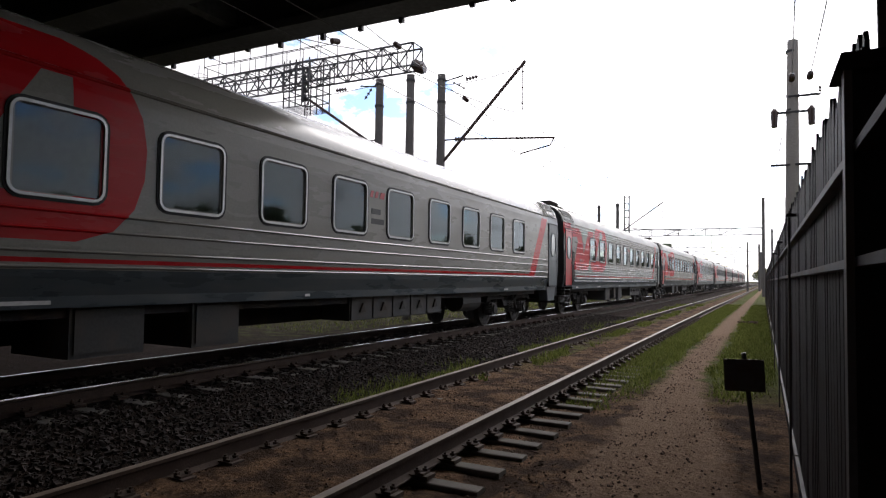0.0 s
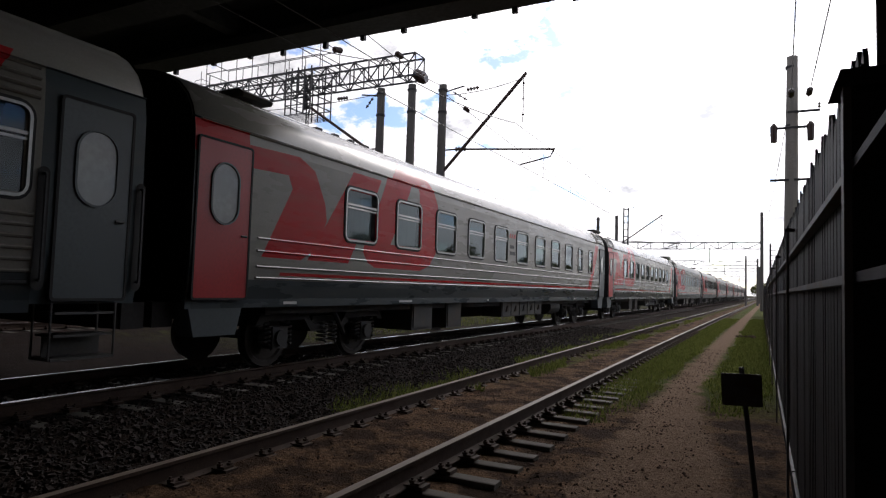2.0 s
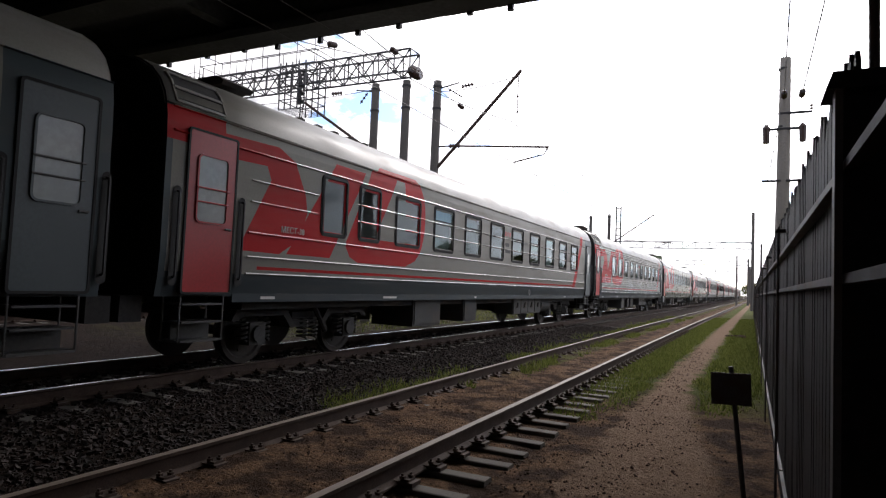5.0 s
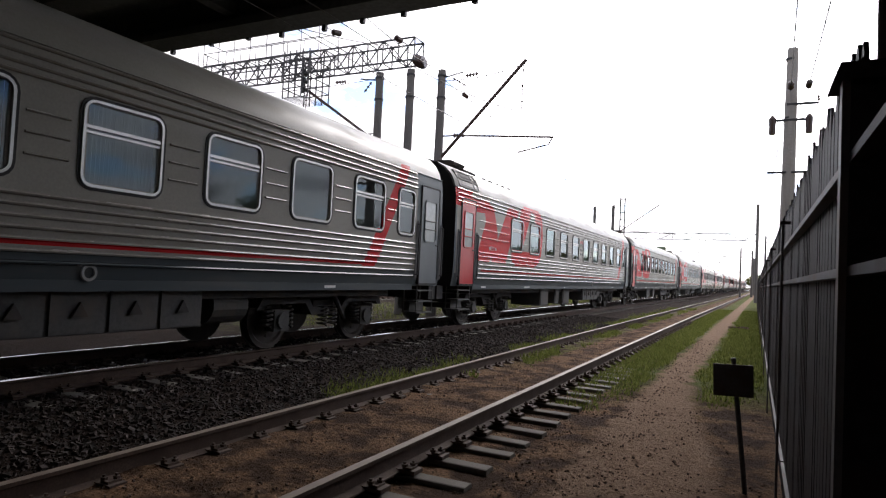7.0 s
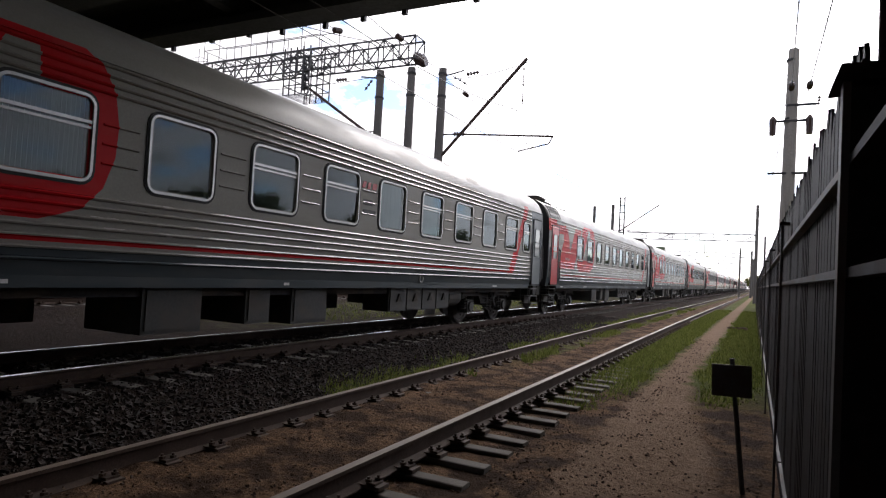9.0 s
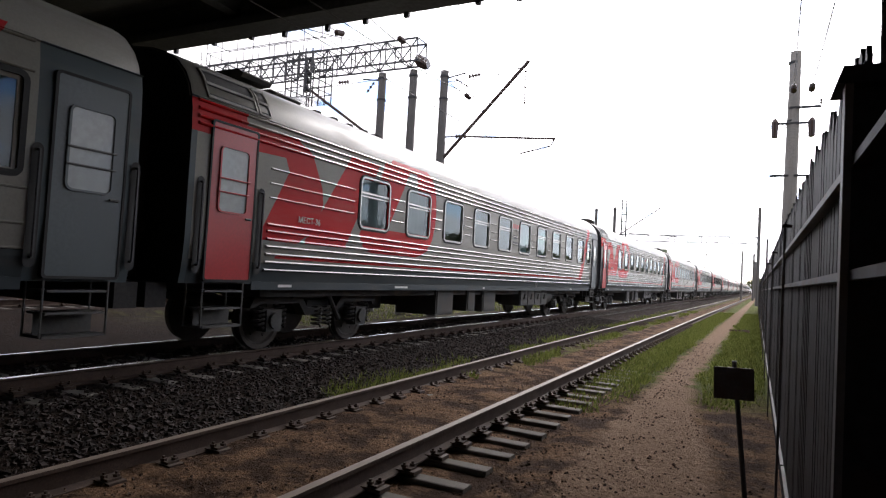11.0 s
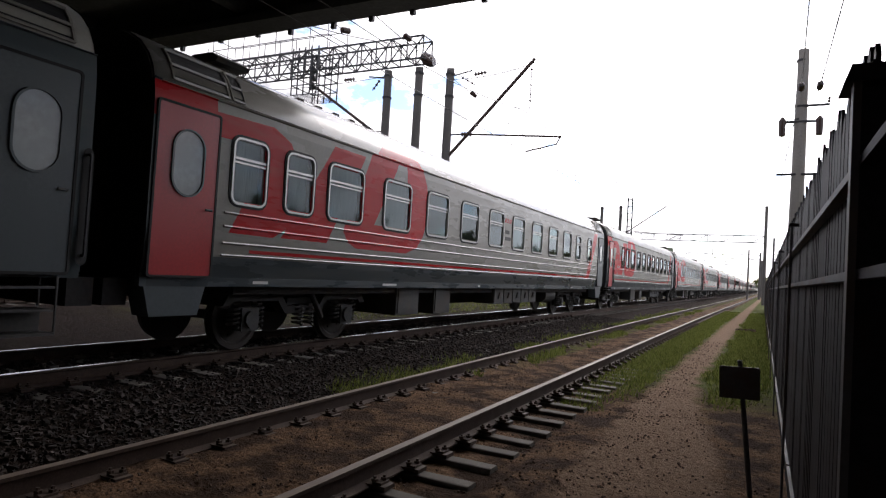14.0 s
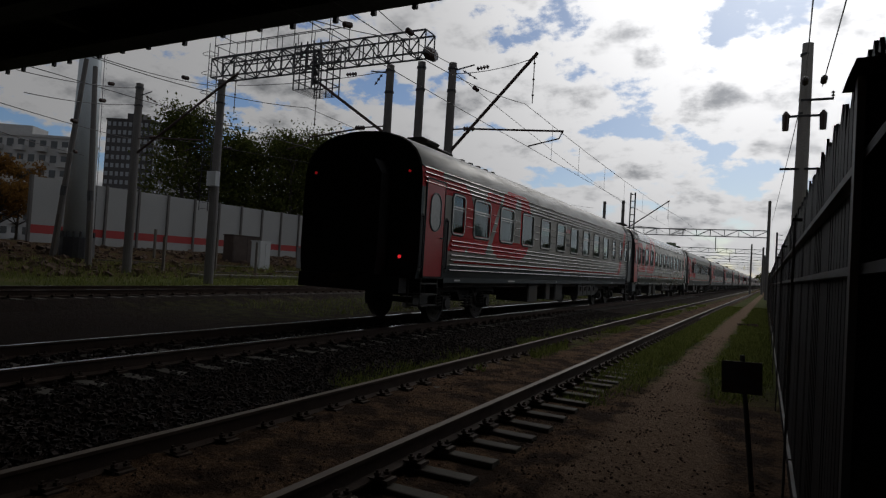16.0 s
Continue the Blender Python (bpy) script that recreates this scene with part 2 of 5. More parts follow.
def build_ground():
    xs = sorted({a for a, _ in PROFILE} | {-1200, -300, -120, 120, 600} | {round(-4.8 + i * 0.16, 2) for i in range(42)})
    ys = [-3000, -800, -200, -60, -20, -6] + [i * 0.3 for i in range(-6, 70)] + [23 + 3 * i for i in range(20)] + [90, 120, 180, 300, 600, 1500, 3000]
    bm = BM()
    rows = []
    for y in ys:
        row = []
        for x in xs:
            z = ground_z(x)
            if -4.8 < x < 1.8 and -2 < y < 60:
                z += (0.012 if -2.8 < x < -1.7 else 0.03) * (noise.noise((x * 1.7, y * 1.7, 0)) + 0.6 * noise.noise((x * 5, y * 5, 3))) - 0.01
            row.append(bm.verts.new((x, y, z)))
        rows.append(row)
    for r0, r1 in zip(rows, rows[1:]):
        for i in range(len(xs) - 1):
            bm.faces.new((r0[i], r0[i + 1], r1[i + 1], r1[i]))
    ob = part("ground", bm, ground_material(), smooth=True)
    tagged(ob, "bare earth, worn sandy path and rough grass beside tracks", "ground", kind="structure")


build_ground()

RAIL_OUTLINE = ((-0.075, 0), (0.075, 0), (0.075, 0.012), (0.012, 0.035), (0.012, 0.135), (0.036, 0.15), (0.036, 0.176), (-0.036, 0.176), (-0.036, 0.15), (-0.012, 0.135), (-0.012, 0.035), (-0.075, 0.012))


def rail_mesh(top, side):
    """One rail along the curve of the track, in the track's space."""
    ys = [-120, -40, 0, 8] + [8 + 2 * i for i in range(1, 17)] + [60, 120, 300, 700]
    bm = BM()
    rows = [[bm.verts.new((side + bend(y) + u, y, v - 0.176)) for u, v in RAIL_OUTLINE] for y in ys]
    n = len(RAIL_OUTLINE)
    for a, b in zip(rows, rows[1:]):
        for i in range(n):
            bm.faces.new((a[i], a[(i + 1) % n], b[(i + 1) % n], b[i])).material_index = int(i == 6)
    return mesh_of(bm, "rail", (RAIL_SIDE, top))


def sleeper_mesh(half, z_top):
    bm = BM()
    prism(bm, [(-0.12, -0.16), (0.12, -0.16), (z_top, -0.006), (z_top - 0.012, 0), (0.012 - z_top, 0), (-z_top, -0.006)], "x", -half, half)
    return mesh_of(bm, "sleeper", CONCRETE)


def fastening_mesh():
    bm = BM()
    box(bm, -0.09, -0.07, 0, 0.09, 0.07, 0.03)
    for s in (-1, 1):
        bar(bm, (0.02 * s, 0.035 * s, 0.03), (0.02 * s, 0.035 * s, 0.085), 0.013)
        bar(bm, (0.02 * s, 0.035 * s, 0.045), (0.02 * s, 0.035 * s, 0.068), 0.026)
    box(bm, -0.03, -0.055, 0.028, 0.05, 0.055, 0.048)
    return mesh_of(bm, "fastening", RAIL_SIDE)


FASTENING = fastening_mesh()


def build_track(name, label, x, z, top, pitch, y_from, y_to, sink, half=1.35):
    """Two rails on concrete sleepers with bolted fastenings; the sleepers reach from y_from to y_to."""
    track = empty("railway_track", label, "track", pose(x, 0, 0), "railway tracks", "structure")
    for s in (-1, 1):
        at(part("rail", rail_mesh(top, 0.796 * s), None, track), 0, 0, z)
    sl = sleeper_mesh(half, 0.075 if x == SIDE_X else 0.1)
    n = int((y_to - y_from) / pitch)
    zs = z - 0.176 - sink
    for i in range(n):
        y = y_from + i * pitch
        at(part("sleeper", sl, None, track), bend(y) + random.uniform(-0.03, 0.03), y, zs - random.uniform(0, 0.012) - (0.055 * min(max((y - 9.5) / 4, 0), 1) if x == SIDE_X else 0), random.uniform(-1.2, 1.2))
        if i < 56:
            for u in (-0.91, -0.68, 0.68, 0.91):
                at(part("fastening", FASTENING, None, track), bend(y) + u, y, z - 0.176, 180 if u in (-0.91, 0.68) else 0)
    return track


build_track("siding", "rusty siding track with sunken concrete sleepers", SIDE_X, SIDE_Z, RAIL_TOP, 0.5, 1.0, 60, 0.004, 1.42)
build_track("main", "main line track with polished rail heads on ballast", MAIN_X, MAIN_Z, RAIL_SHINE, 0.53, -4, 70, 0.004, 1.45)
build_track("far", "far main line track on ballast with pale sleepers", FAR_X, FAR_Z, RAIL_SHINE, 0.53, 4, 60, 0.004)


# ---- bridge overhead ----
def build_bridge():
    # the deck runs on unseen behind the camera, lengthened to block light
    y0, y1, z0 = -48.0, 10.95, 7.0
    bridge = empty("road_bridge", "dark concrete road bridge over the tracks", "bridge", kind="structure")
    bm = BM()
    box(bm, -70, y0, z0 + 0.9, 20, y1 - 0.4, z0 + 1.25)
    part("deck", bm, BRIDGE, bridge)
    for i in range(24):
        y = y1 - 0.35 - i * 2.4
        bm = BM()
        prism(bm, [(y - 0.35, z0), (y + 0.35, z0), (y + 0.35, z0 + 0.18), (y + 0.12, z0 + 0.3), (y + 0.12, z0 + 0.9), (y - 0.12, z0 + 0.9), (y - 0.12, z0 + 0.3), (y - 0.35, z0 + 0.18)], "x", -70, 20)
        part("girder", bm, BRIDGE, bridge)
    bm = BM()
    box(bm, -70, y1 - 0.398, z0 + 0.902, 20, y1 + 0.12, z0 + 1.9)
    part("parapet", bm, BRIDGE, bridge)
    for i in range(16):
        bm = BM()
        x = -66 + i * 5.5
        box(bm, x - 0.15, y0, z0 + 0.35, x + 0.15, y1 - 0.5, z0 + 0.898)
        part("cross_beam", bm, BRIDGE, bridge)
    # hanging ends of shuttering along the lower edge
    for i in range(26):
        x = -30 + i * 1.18 + random.uniform(-0.3, 0.3)
        bm = BM()
        box(bm, x - 0.06, y1 - 0.06, z0 - random.uniform(0.05, 0.14), x + 0.05, y1 + 0.02, z0 + 0.02)
        part("stub", bm, STEEL_DARK, bridge)
    for x0, x1 in ((-5.6, -3.2), (-7.6, -5.9), (-12.2, -10.9), (-30.0, -14.0)):
        bm = BM()
        box(bm, x0, y1 + 0.005, z0 + 0.02, x1, y1 + 0.05, z0 + 0.06)
        part("drip_strip", bm, GREY_PAINT, bridge, "pale metal drip strip")
    # unseen walls added on both sides to darken the space below the deck
    for x0, x1 in ((-31.0, -30.0), (8.0, 9.0)):
        part("abutment", box(BM(), x0, y0, -0.3, x1, y1 - 0.6, z0 - 0.002), BRIDGE, bridge)


build_bridge()


# ---- fence ----
FENCE_X = 0.2


def build_fence():
    fence = empty("fence", "dark painted steel picket fence with capped posts", "fence")
    bay, first = 3.76, 1.76
    for i in range(17):
        y = first + (i - 1) * bay
        bm = BM()
        box(bm, FENCE_X - 0.025, y - 0.025, -0.1, FENCE_X - 0.008, y + 0.025, 2.135)
        part("post", bm, FENCE_BAR, fence)
        if i != 1:
            bm = BM()
            prism(bm, [(FENCE_X - 0.04, 2.136), (FENCE_X + 0.07, 2.136), (FENCE_X + 0.07, 2.155), (FENCE_X - 0.03, 2.16)], "y", y - 0.035, y + 0.035)
            part("cap", bm, FENCE, fence)
        for z in (1.68, 1.95):
            bm = BM()
            box(bm, FENCE_X - 0.006, y - 0.02, z - 0.012, FENCE_X + 0.03, y + bay - 0.022, z + 0.012)
            # rails of the nearest bay get the darker paint, standing in for bridge shade
            part("rail", bm, FENCE_BAR if i else FENCE, fence)
        bm = BM()
        bar(bm, (FENCE_X + 0.02, y + 0.022, 0.3), (FENCE_X + 0.02, y + bay - 0.022, 0.3), 0.016, 4)
        part("rail", bm, FENCE_BAR, fence)
    # broad pillar with a flared cap where the fence steps back
    pier = part("pillar", box(BM(), FENCE_X - 0.012, first + 0.027, -0.1, FENCE_X + 0.29, first + 0.09, 2.135), FENCE, fence, "broad dark sheet steel pillar")
    part("cap", prism(BM(), [(FENCE_X - 0.045, 2.136), (FENCE_X + 0.34, 2.136), (FENCE_X + 0.32, 2.178), (FENCE_X - 0.03, 2.178)], "y", first - 0.03, first + 0.12), FENCE, pier)
    part("tip", prism(BM(), [(FENCE_X + 0.012, 2.178), (FENCE_X + 0.048, 2.178), (FENCE_X + 0.044, 2.19), (FENCE_X + 0.018, 2.203)], "y", first + 0.02, first + 0.04), FENCE, pier)
    meshes = []
    for h in (2.24, 2.27, 2.3):
        pk = BM()
        prism(pk, [(-0.05, 0.03), (0.05, 0.03), (0.05, h - 0.045), (-0.02, h + 0.035), (-0.05, h)], "x", 0, 0.012)
        meshes.append(mesh_of(pk, "picket", FENCE))
    n, y = 0, first + 0.15
    while n < 300:
        at(part("picket", meshes[n % 3], None, fence), FENCE_X + 0.034, y, random.uniform(-0.015, 0.015), random.uniform(-2, 2))
        y += 0.112
        n += 1
    bm = BM()
    while y < 58:
        box(bm, FENCE_X + 0.034, y - 0.05, 0.03, FENCE_X + 0.046, y + 0.05, 2.27)
        y += 0.112
    tagged(part("picket_row", bm, FENCE, fence), kind="stuff")


build_fence()
pipe = part("pipe_post", bar(BM(), (0.61, 4.1, -0.1), (0.59, 4.1, 5.6), 0.027, 10), FENCE_BAR)
tagged(pipe, "thin dark steel pipe standing behind the fence", "post")


# ---- posts, gantries and wires ----
def concrete_post(x, y, h, r=0.2, r2=0.15, label="round concrete catenary post", name="catenary_post"):
    z = ground_z(x) - 0.2
    post = empty(name, label, "post", pose(x, y, 0), "catenary posts")
    bm = BM()
    bar(bm, (0, 0, z), (0, 0, h), r, 14, r2)
    part("shaft", bm, POST_CONCRETE, post, smooth=False)
    for zz in (h - 0.25, h - 1.1):
        part("clamp", bar(BM(), (0, 0, zz), (0, 0, zz + 0.07), r2 + 0.035, 12), STEEL_DARK, post)
    return post


POST_C = concrete_post(-10.8, 20.75, 9.3)
POST_B = concrete_post(-11.9, 20.3, 9.3, 0.19)
POST_A = concrete_post(-13.27, 20.26, 9.3, 0.19)
POST_L = concrete_post(-22.4, 20.3, 9.5, 0.22, 0.17)
POST_FL = concrete_post(-27.4, 19.8, 9.6, 0.22, 0.17)
POST_D = concrete_post(-15.1, 64.9, 9.3)
POST_D2 = concrete_post(-13.0, 63.9, 9.3)


def truss(bm, x0, x1, y, z0, depth, height, bays, r=0.035):
    """A four-chord lattice beam across the tracks."""
    d = depth / 2
    for yy in (y - d, y + d):
        for zz in (z0, z0 + height):
            bar(bm, (x0, yy, zz), (x1, yy, zz), r, 4)
    for i in range(bays + 1):
        x = x0 + (x1 - x0) * i / bays
        for yy in (y - d, y + d):
            bar(bm, (x, yy, z0), (x, yy, z0 + height), r * 0.7, 4)
            if i < bays:
                xa = x0 + (x1 - x0) * (i + 1) / bays
                za, zb = (z0, z0 + height) if i % 2 else (z0 + height, z0)
                bar(bm, (x, yy, za), (xa, yy, zb), r * 0.7, 4)
        for zz in (z0, z0 + height):
            bar(bm, (x, y - d, zz), (x, y + d, zz), r * 0.6, 4)
    return bm


def build_gantry():
    g = empty("signal_gantry", "steel lattice gantry with railed walkway and cage", "gantry", pose(0, 20.3, 0))
    part("beam", truss(BM(), -22.75, -11.6, 0, 9.55, 0.7, 0.85, 16, 0.042), STEEL_DARK, g)
    walkway = part("walkway", bar(BM(), (-22.6, -0.3, 10.45), (-16.1, -0.3, 10.45), 0.04, 4), STEEL_DARK, g)
    part("stringer", bar(BM(), (-22.6, 0.9, 10.45), (-16.1, 0.9, 10.45), 0.03, 4), STEEL_DARK, walkway)
    for i in range(27):
        part("tread_bar", bar(BM(), (-22.6 + i * 0.25, -0.3, 10.45), (-22.6 + i * 0.25, 0.9, 10.45), 0.012, 4), STEEL_DARK, walkway)
    for yy in (-0.35, 0.95):
        for zz in (11.0, 11.55):
            part("handrail", bar(BM(), (-22.6, yy, zz), (-16.1, yy, zz), 0.02, 5), STEEL_DARK, g)
        for i in range(8):
            x = -22.6 + 6.5 * i / 7
            part("baluster", bar(BM(), (x, yy, 10.47), (x, yy, 11.55), 0.018, 5), STEEL_DARK, g)
    for x in (-22.6, -16.1):
        for zz in (11.0, 11.55):
            part("handrail", bar(BM(), (x, -0.35, zz), (x, 0.95, zz), 0.02, 5), STEEL_DARK, g)
    x0, x1, y0, y1, z0, z1 = -17.5, -16.2, -0.75, 0.6, 8.45, 10.0
    cage = part("cage", bar(BM(), (x0, y0, z0), (x1, y0, z0), 0.025, 4), STEEL_DARK, g, "open steel cage hung from the beam")
    for i in range(10):
        part("floor_bar", bar(BM(), (x0, y0 + 0.15 * i, z0), (x1, y0 + 0.15 * i, z0), 0.014, 4), STEEL_DARK, cage)
    for xx in (x0, x0 + 0.3, x0 + 0.62, x0 + 0.95, x1):
        for yy in (y0, y1):
            part("upright", bar(BM(), (xx, yy, z0), (xx, yy, z1 + 0.4), 0.03, 4), STEEL_DARK, cage)
    for zz in (z0 + 0.4, z0 + 0.8, z0 + 1.2, z1):
        for yy in (y0, y1):
            part("crossbar", bar(BM(), (x0, yy, zz), (x1, yy, zz), 0.026, 4), STEEL_DARK, cage)
        for xx in (x0, x1):
            part("crossbar", bar(BM(), (xx, y0, zz), (xx, y1, zz), 0.026, 4), STEEL_DARK, cage)
    head = part("signal_head", bar(BM(), (-16.85, -0.3, 8.75), (-16.85, -0.3, 10.2), 0.05, 8), STEEL_DARK, cage)
    for zz in (8.95, 9.3, 9.65):
        part("signal_lamp", bar(BM(), (-16.85, -0.28, zz), (-16.85, -0.05, zz - 0.02), 0.13, 12, 0.1), STEEL_DARK, head)
    ladder = part("ladder", sweep(BM(), [(-23.05, -0.25, 3.5), (-23.05, -0.25, 11.2)], 0.022, 4), STEEL_DARK, g)
    part("stile", bar(BM(), (-23.05, 0.25, 3.5), (-23.05, 0.25, 11.2), 0.022, 4), STEEL_DARK, ladder)
    for i in range(26):
        part("rung", bar(BM(), (-23.05, -0.25, 3.6 + i * 0.29), (-23.05, 0.25, 3.6 + i * 0.29), 0.014, 4), STEEL_DARK, ladder)
    for i in range(7):
        zz = 5.4 + i * 0.9
        part("hoop", sweep(BM(), [(-23.05 - 0.65 * math.sin(a * math.pi / 6), -0.3 * math.cos(a * math.pi / 6), zz) for a in range(7)], 0.014, 4), STEEL_DARK, ladder)


build_gantry()


# ---- overhead line ----
def insulator(bm, a, b, r=0.07, n=4):
    a, b = Vector(a), Vector(b)
    for i in range(n):
        c = a.lerp(b, (i + 0.5) / n)
        d = (b - a).normalized() * 0.02
        bar(bm, c - d, c + d, r, 10, r * 0.7)
    bar(bm, a, b, r * 0.35, 6)
    return bm


def cantilever(post_x, y, tip_x, z_foot, z_tip, z_arm, x_arm0, x_arm1):
    """A slanted bracket with its hanger and the insulated registration arm below it."""
    c = empty("cantilever_bracket", "rusty slanted catenary bracket on a concrete post", "bracket", group="catenary brackets")
    part("strut", bar(BM(), (post_x, y, z_foot), (tip_x, y, z_tip), 0.06, 8), BRACKET, c)
    tip = Vector((tip_x - 0.1, y, z_tip - 0.1))
    part("hanger", insulator(BM(), tip, (tip.x, y, tip.z - 1.7), 0.05, 3), INSULATOR, c)
    arm = part("arm", bar(BM(), (x_arm0, y, z_arm), (x_arm1, y, z_arm - 0.25), 0.035, 8), BRACKET, c)
    part("insulator", insulator(BM(), (x_arm0 - 0.35, y, z_arm + 0.02), (x_arm0 + 0.1, y, z_arm), 0.1, 4), INSULATOR, arm)
    part("stay", bar(BM(), (post_x, y, z_arm + 0.02), (x_arm0 - 0.3, y, z_arm + 0.02), 0.03, 6), BRACKET, arm)
    part("steady_arm", sweep(BM(), [(x_arm1, y, z_arm - 0.22), (x_arm1 - 0.15, y, z_arm - 0.5), (x_arm1 - 1.25, y, z_arm - 0.72)], 0.025, 6), BRACKET, arm)
    return c


BRACKET = surface("bracket_rust", (0.07, 0.045, 0.04), 0.7, 0.3, 0.3, 40, 3, 0.2, 0.002)
cantilever(-10.75, 20.75, -7.46, 5.9, 9.35, 6.75, -9.85, -6.37)
cantilever(-12.95, 64.0, -8.6, 6.2, 9.3, 6.7, -11.2, -7.0)
cantilever(-27.3, 19.8, -20.9, 6.2, 9.55, 6.9, -26.0, -22.8)
cantilever(-13.3, 20.26, -16.75, 6.6, 8.9, 6.9, -14.4, -17.0)


def wire(points, r=0.012, sag=0.0, label="thin dark overhead wire", drops=0, other=None):
    """A wire through the points, sagging between them; drops hang to a second wire."""
    path = []
    for a, b in zip(points, points[1:]):
        n = 14
        for i in range(n if b is not points[-1] else n + 1):
            t = i / n
            p = Vector(a).lerp(Vector(b), t)
            path.append(p - Vector((0, 0, 4 * sag * t * (1 - t))))
    ob = part("overhead_wire", sweep(BM(), path, r, 4), WIRE)
    tagged(ob, label, "wire", "overhead wires")
    return ob


def mx(y):
    return MAIN_X + bend(y)


wire([(mx(-40), -40, 6.05), (mx(10), 10, 6.1), (mx(20.75), 20.75, 6.12), (mx(64), 64, 6.15), (mx(140), 140, 6.2)], 0.011, 0.03, "grooved contact wire over the main track")
wire([(mx(-40), -40, 6.6), (mx(10), 10, 6.75), (mx(20.75), 20.75, 7.55), (mx(64), 64, 7.6), (mx(140), 140, 7.6)], 0.013, 0.25, "messenger wire over the main track")
for y in (24, 28, 33, 38, 44, 50, 56):
    t = (y - 20.75) / 43.25
    zt = 7.55 - 4 * 0.25 * t * (1 - t)
    tagged(part("wire_dropper", bar(BM(), (mx(y), y, 6.1), (mx(y), y, zt), 0.008, 4), WIRE), "thin dropper between the wires", "wire", "wire droppers")
FX = FAR_X
wire([(FX, -30, 6.1), (FX, 10, 6.2), (FX, 20.3, 6.25), (FX - 1, 70, 6.3)], 0.011, 0.03, "contact wire over the far track")
wire([(FX, -30, 6.7), (FX, 10, 7.0), (FX, 20.3, 7.9), (FX - 1, 70, 8.0)], 0.013, 0.3, "messenger wire over the far track")
for a, b, ins in (((-10.8, 20.75, 9.25), (-7.85, 10.9, 7.25), 0.62), ((-11.9, 20.3, 10.2), (-9.71, 10.9, 7.15), 0.7), ((-13.27, 20.26, 9.1), (-20.9, 19.8, 9.0), 0.2), ((-22.4, 20.3, 9.2), (-17.5, 10.9, 7.1), 0.35),
                  ((-27.4, 19.8, 9.4), (-21.0, 10.9, 6.95), 0.3), ((-27.4, 19.8, 8.6), (-20.5, 10.9, 6.2), 0.4), ((-31.0, 24.0, 7.6), (-20.0, 9.0, 5.7), 0.6), ((-34.0, 22.0, 6.6), (-21.0, 9.0, 5.2), 0.2),
                  ((-27.4, 19.8, 7.2), (-16.0, 64, 8.5), 0.1), ((-10.8, 20.75, 8.9), (-7.46, 20.75, 9.2), 0.3), ((-10.8, 20.75, 9.0), (-13.0, 63.9, 9.0), 0.05), ((0.77, 20.2, 7.3), (0.1, -4, 6.5), 0.02), ((1.2, 20.2, 7.3), (0.9, -4, 6.5), 0.02),
                  ((0.77, 20.2, 7.3), (0.4, 76, 8.6), 0.02)):
    wire([a, b], 0.014, 0.15)
    p, q = Vector(a).lerp(Vector(b), ins), Vector(a).lerp(Vector(b), ins + 0.5 / (Vector(b) - Vector(a)).length)
    tagged(part("line_insulator", insulator(BM(), p, q, 0.085, 4), INSULATOR, smooth=False), "dark ribbed porcelain insulator on a wire", "insulator", "line insulators")
bm = BM()
lamp_at = Vector((-11.62, 20.5, 9.62))
for i in range(6):
    d = Vector((0.2 * (i - 2.5) * 0.5, -0.03 * i, 0.05 * (2.5 - i)))
    bar(bm, lamp_at + d - Vector((0.05, 0, 0)), lamp_at + d + Vector((0.05, 0, 0)), 0.24 if 0 < i < 5 else 0.17, 14)
tagged(part("line_insulator", bm, INSULATOR), "large dark bulb-shaped insulator on a wire", "insulator", "line insulators")
for k_post, sx in ((POST_C, 0.9), (POST_A, -0.9), (POST_L, 0.0), (POST_FL, 0.9)):
    if sx:
        part("side_arm", bar(BM(), (0, 0, 9.0), (sx, 0, 9.15), 0.03, 6), STEEL_DARK, k_post)
        part("insulator", insulator(BM(), (sx * 0.45, 0.05, 9.0), (sx, 0.3, 8.7), 0.06, 3), INSULATOR, k_post)
part("switch_box", box(BM(), -0.05, -0.45, 4.6, 0.5, -0.2, 5.25), GREY_PAINT, POST_L, "pale grey switch cabinet")

# lattice mast and the portals farther along
mast = empty("lattice_mast", "slim steel lattice mast beside the tracks", "mast", pose(-12.1, 64, 0))
for sx in (-0.22, 0.22):
    part("leg", bar(BM(), (sx, 0, -0.2), (sx, 0, 10.1), 0.085, 4), STEEL_DARK, mast)
for i in range(15):
    part("rung", bar(BM(), (-0.22, 0, 0.4 + i * 0.68), (0.22, 0, 0.4 + i * 0.68), 0.06, 4), STEEL_DARK, mast)


def portal(y, x0, x1, z):
    p = empty("track_portal", "pale steel lattice portal spanning the tracks", "gantry", pose(0, y, 0), "track portals")
    part("beam", truss(BM(), x0, x1, 0, z, 0.6, 0.75, 18, 0.045), PORTAL_STEEL, p)
    for x in (x0, x1):
        part("leg", bar(BM(), (x, 0, ground_z(x) - 0.2), (x, 0, z + (4.0 if y < 100 and x > -1 else 1.2)), 0.2, 10, 0.16), POST_CONCRETE, p)
    for x in (x0 * 0.55 + x1 * 0.45, x0 * 0.2 + x1 * 0.8):
        part("drop_post", bar(BM(), (x, 0, z - 1.6), (x, 0, z + 0.1), 0.05, 6), STEEL_DARK, p)


PORTAL_STEEL = surface("portal_steel", (0.24, 0.245, 0.25), 0.6, 0.3, 0.2, 30, 2, 0.1, 0.002)
for y in (76, 118, 150, 190, 245):
    portal(y, -26, 0.1 if y < 100 else -1.2 + 0.006 * y, 6.75)


# ---- poles beside the fence ----
POLE_CONCRETE = surface("pole_concrete", (0.34, 0.32, 0.3), 0.9, 0, 0.3, 40, 1.2, 0.3, 0.004)


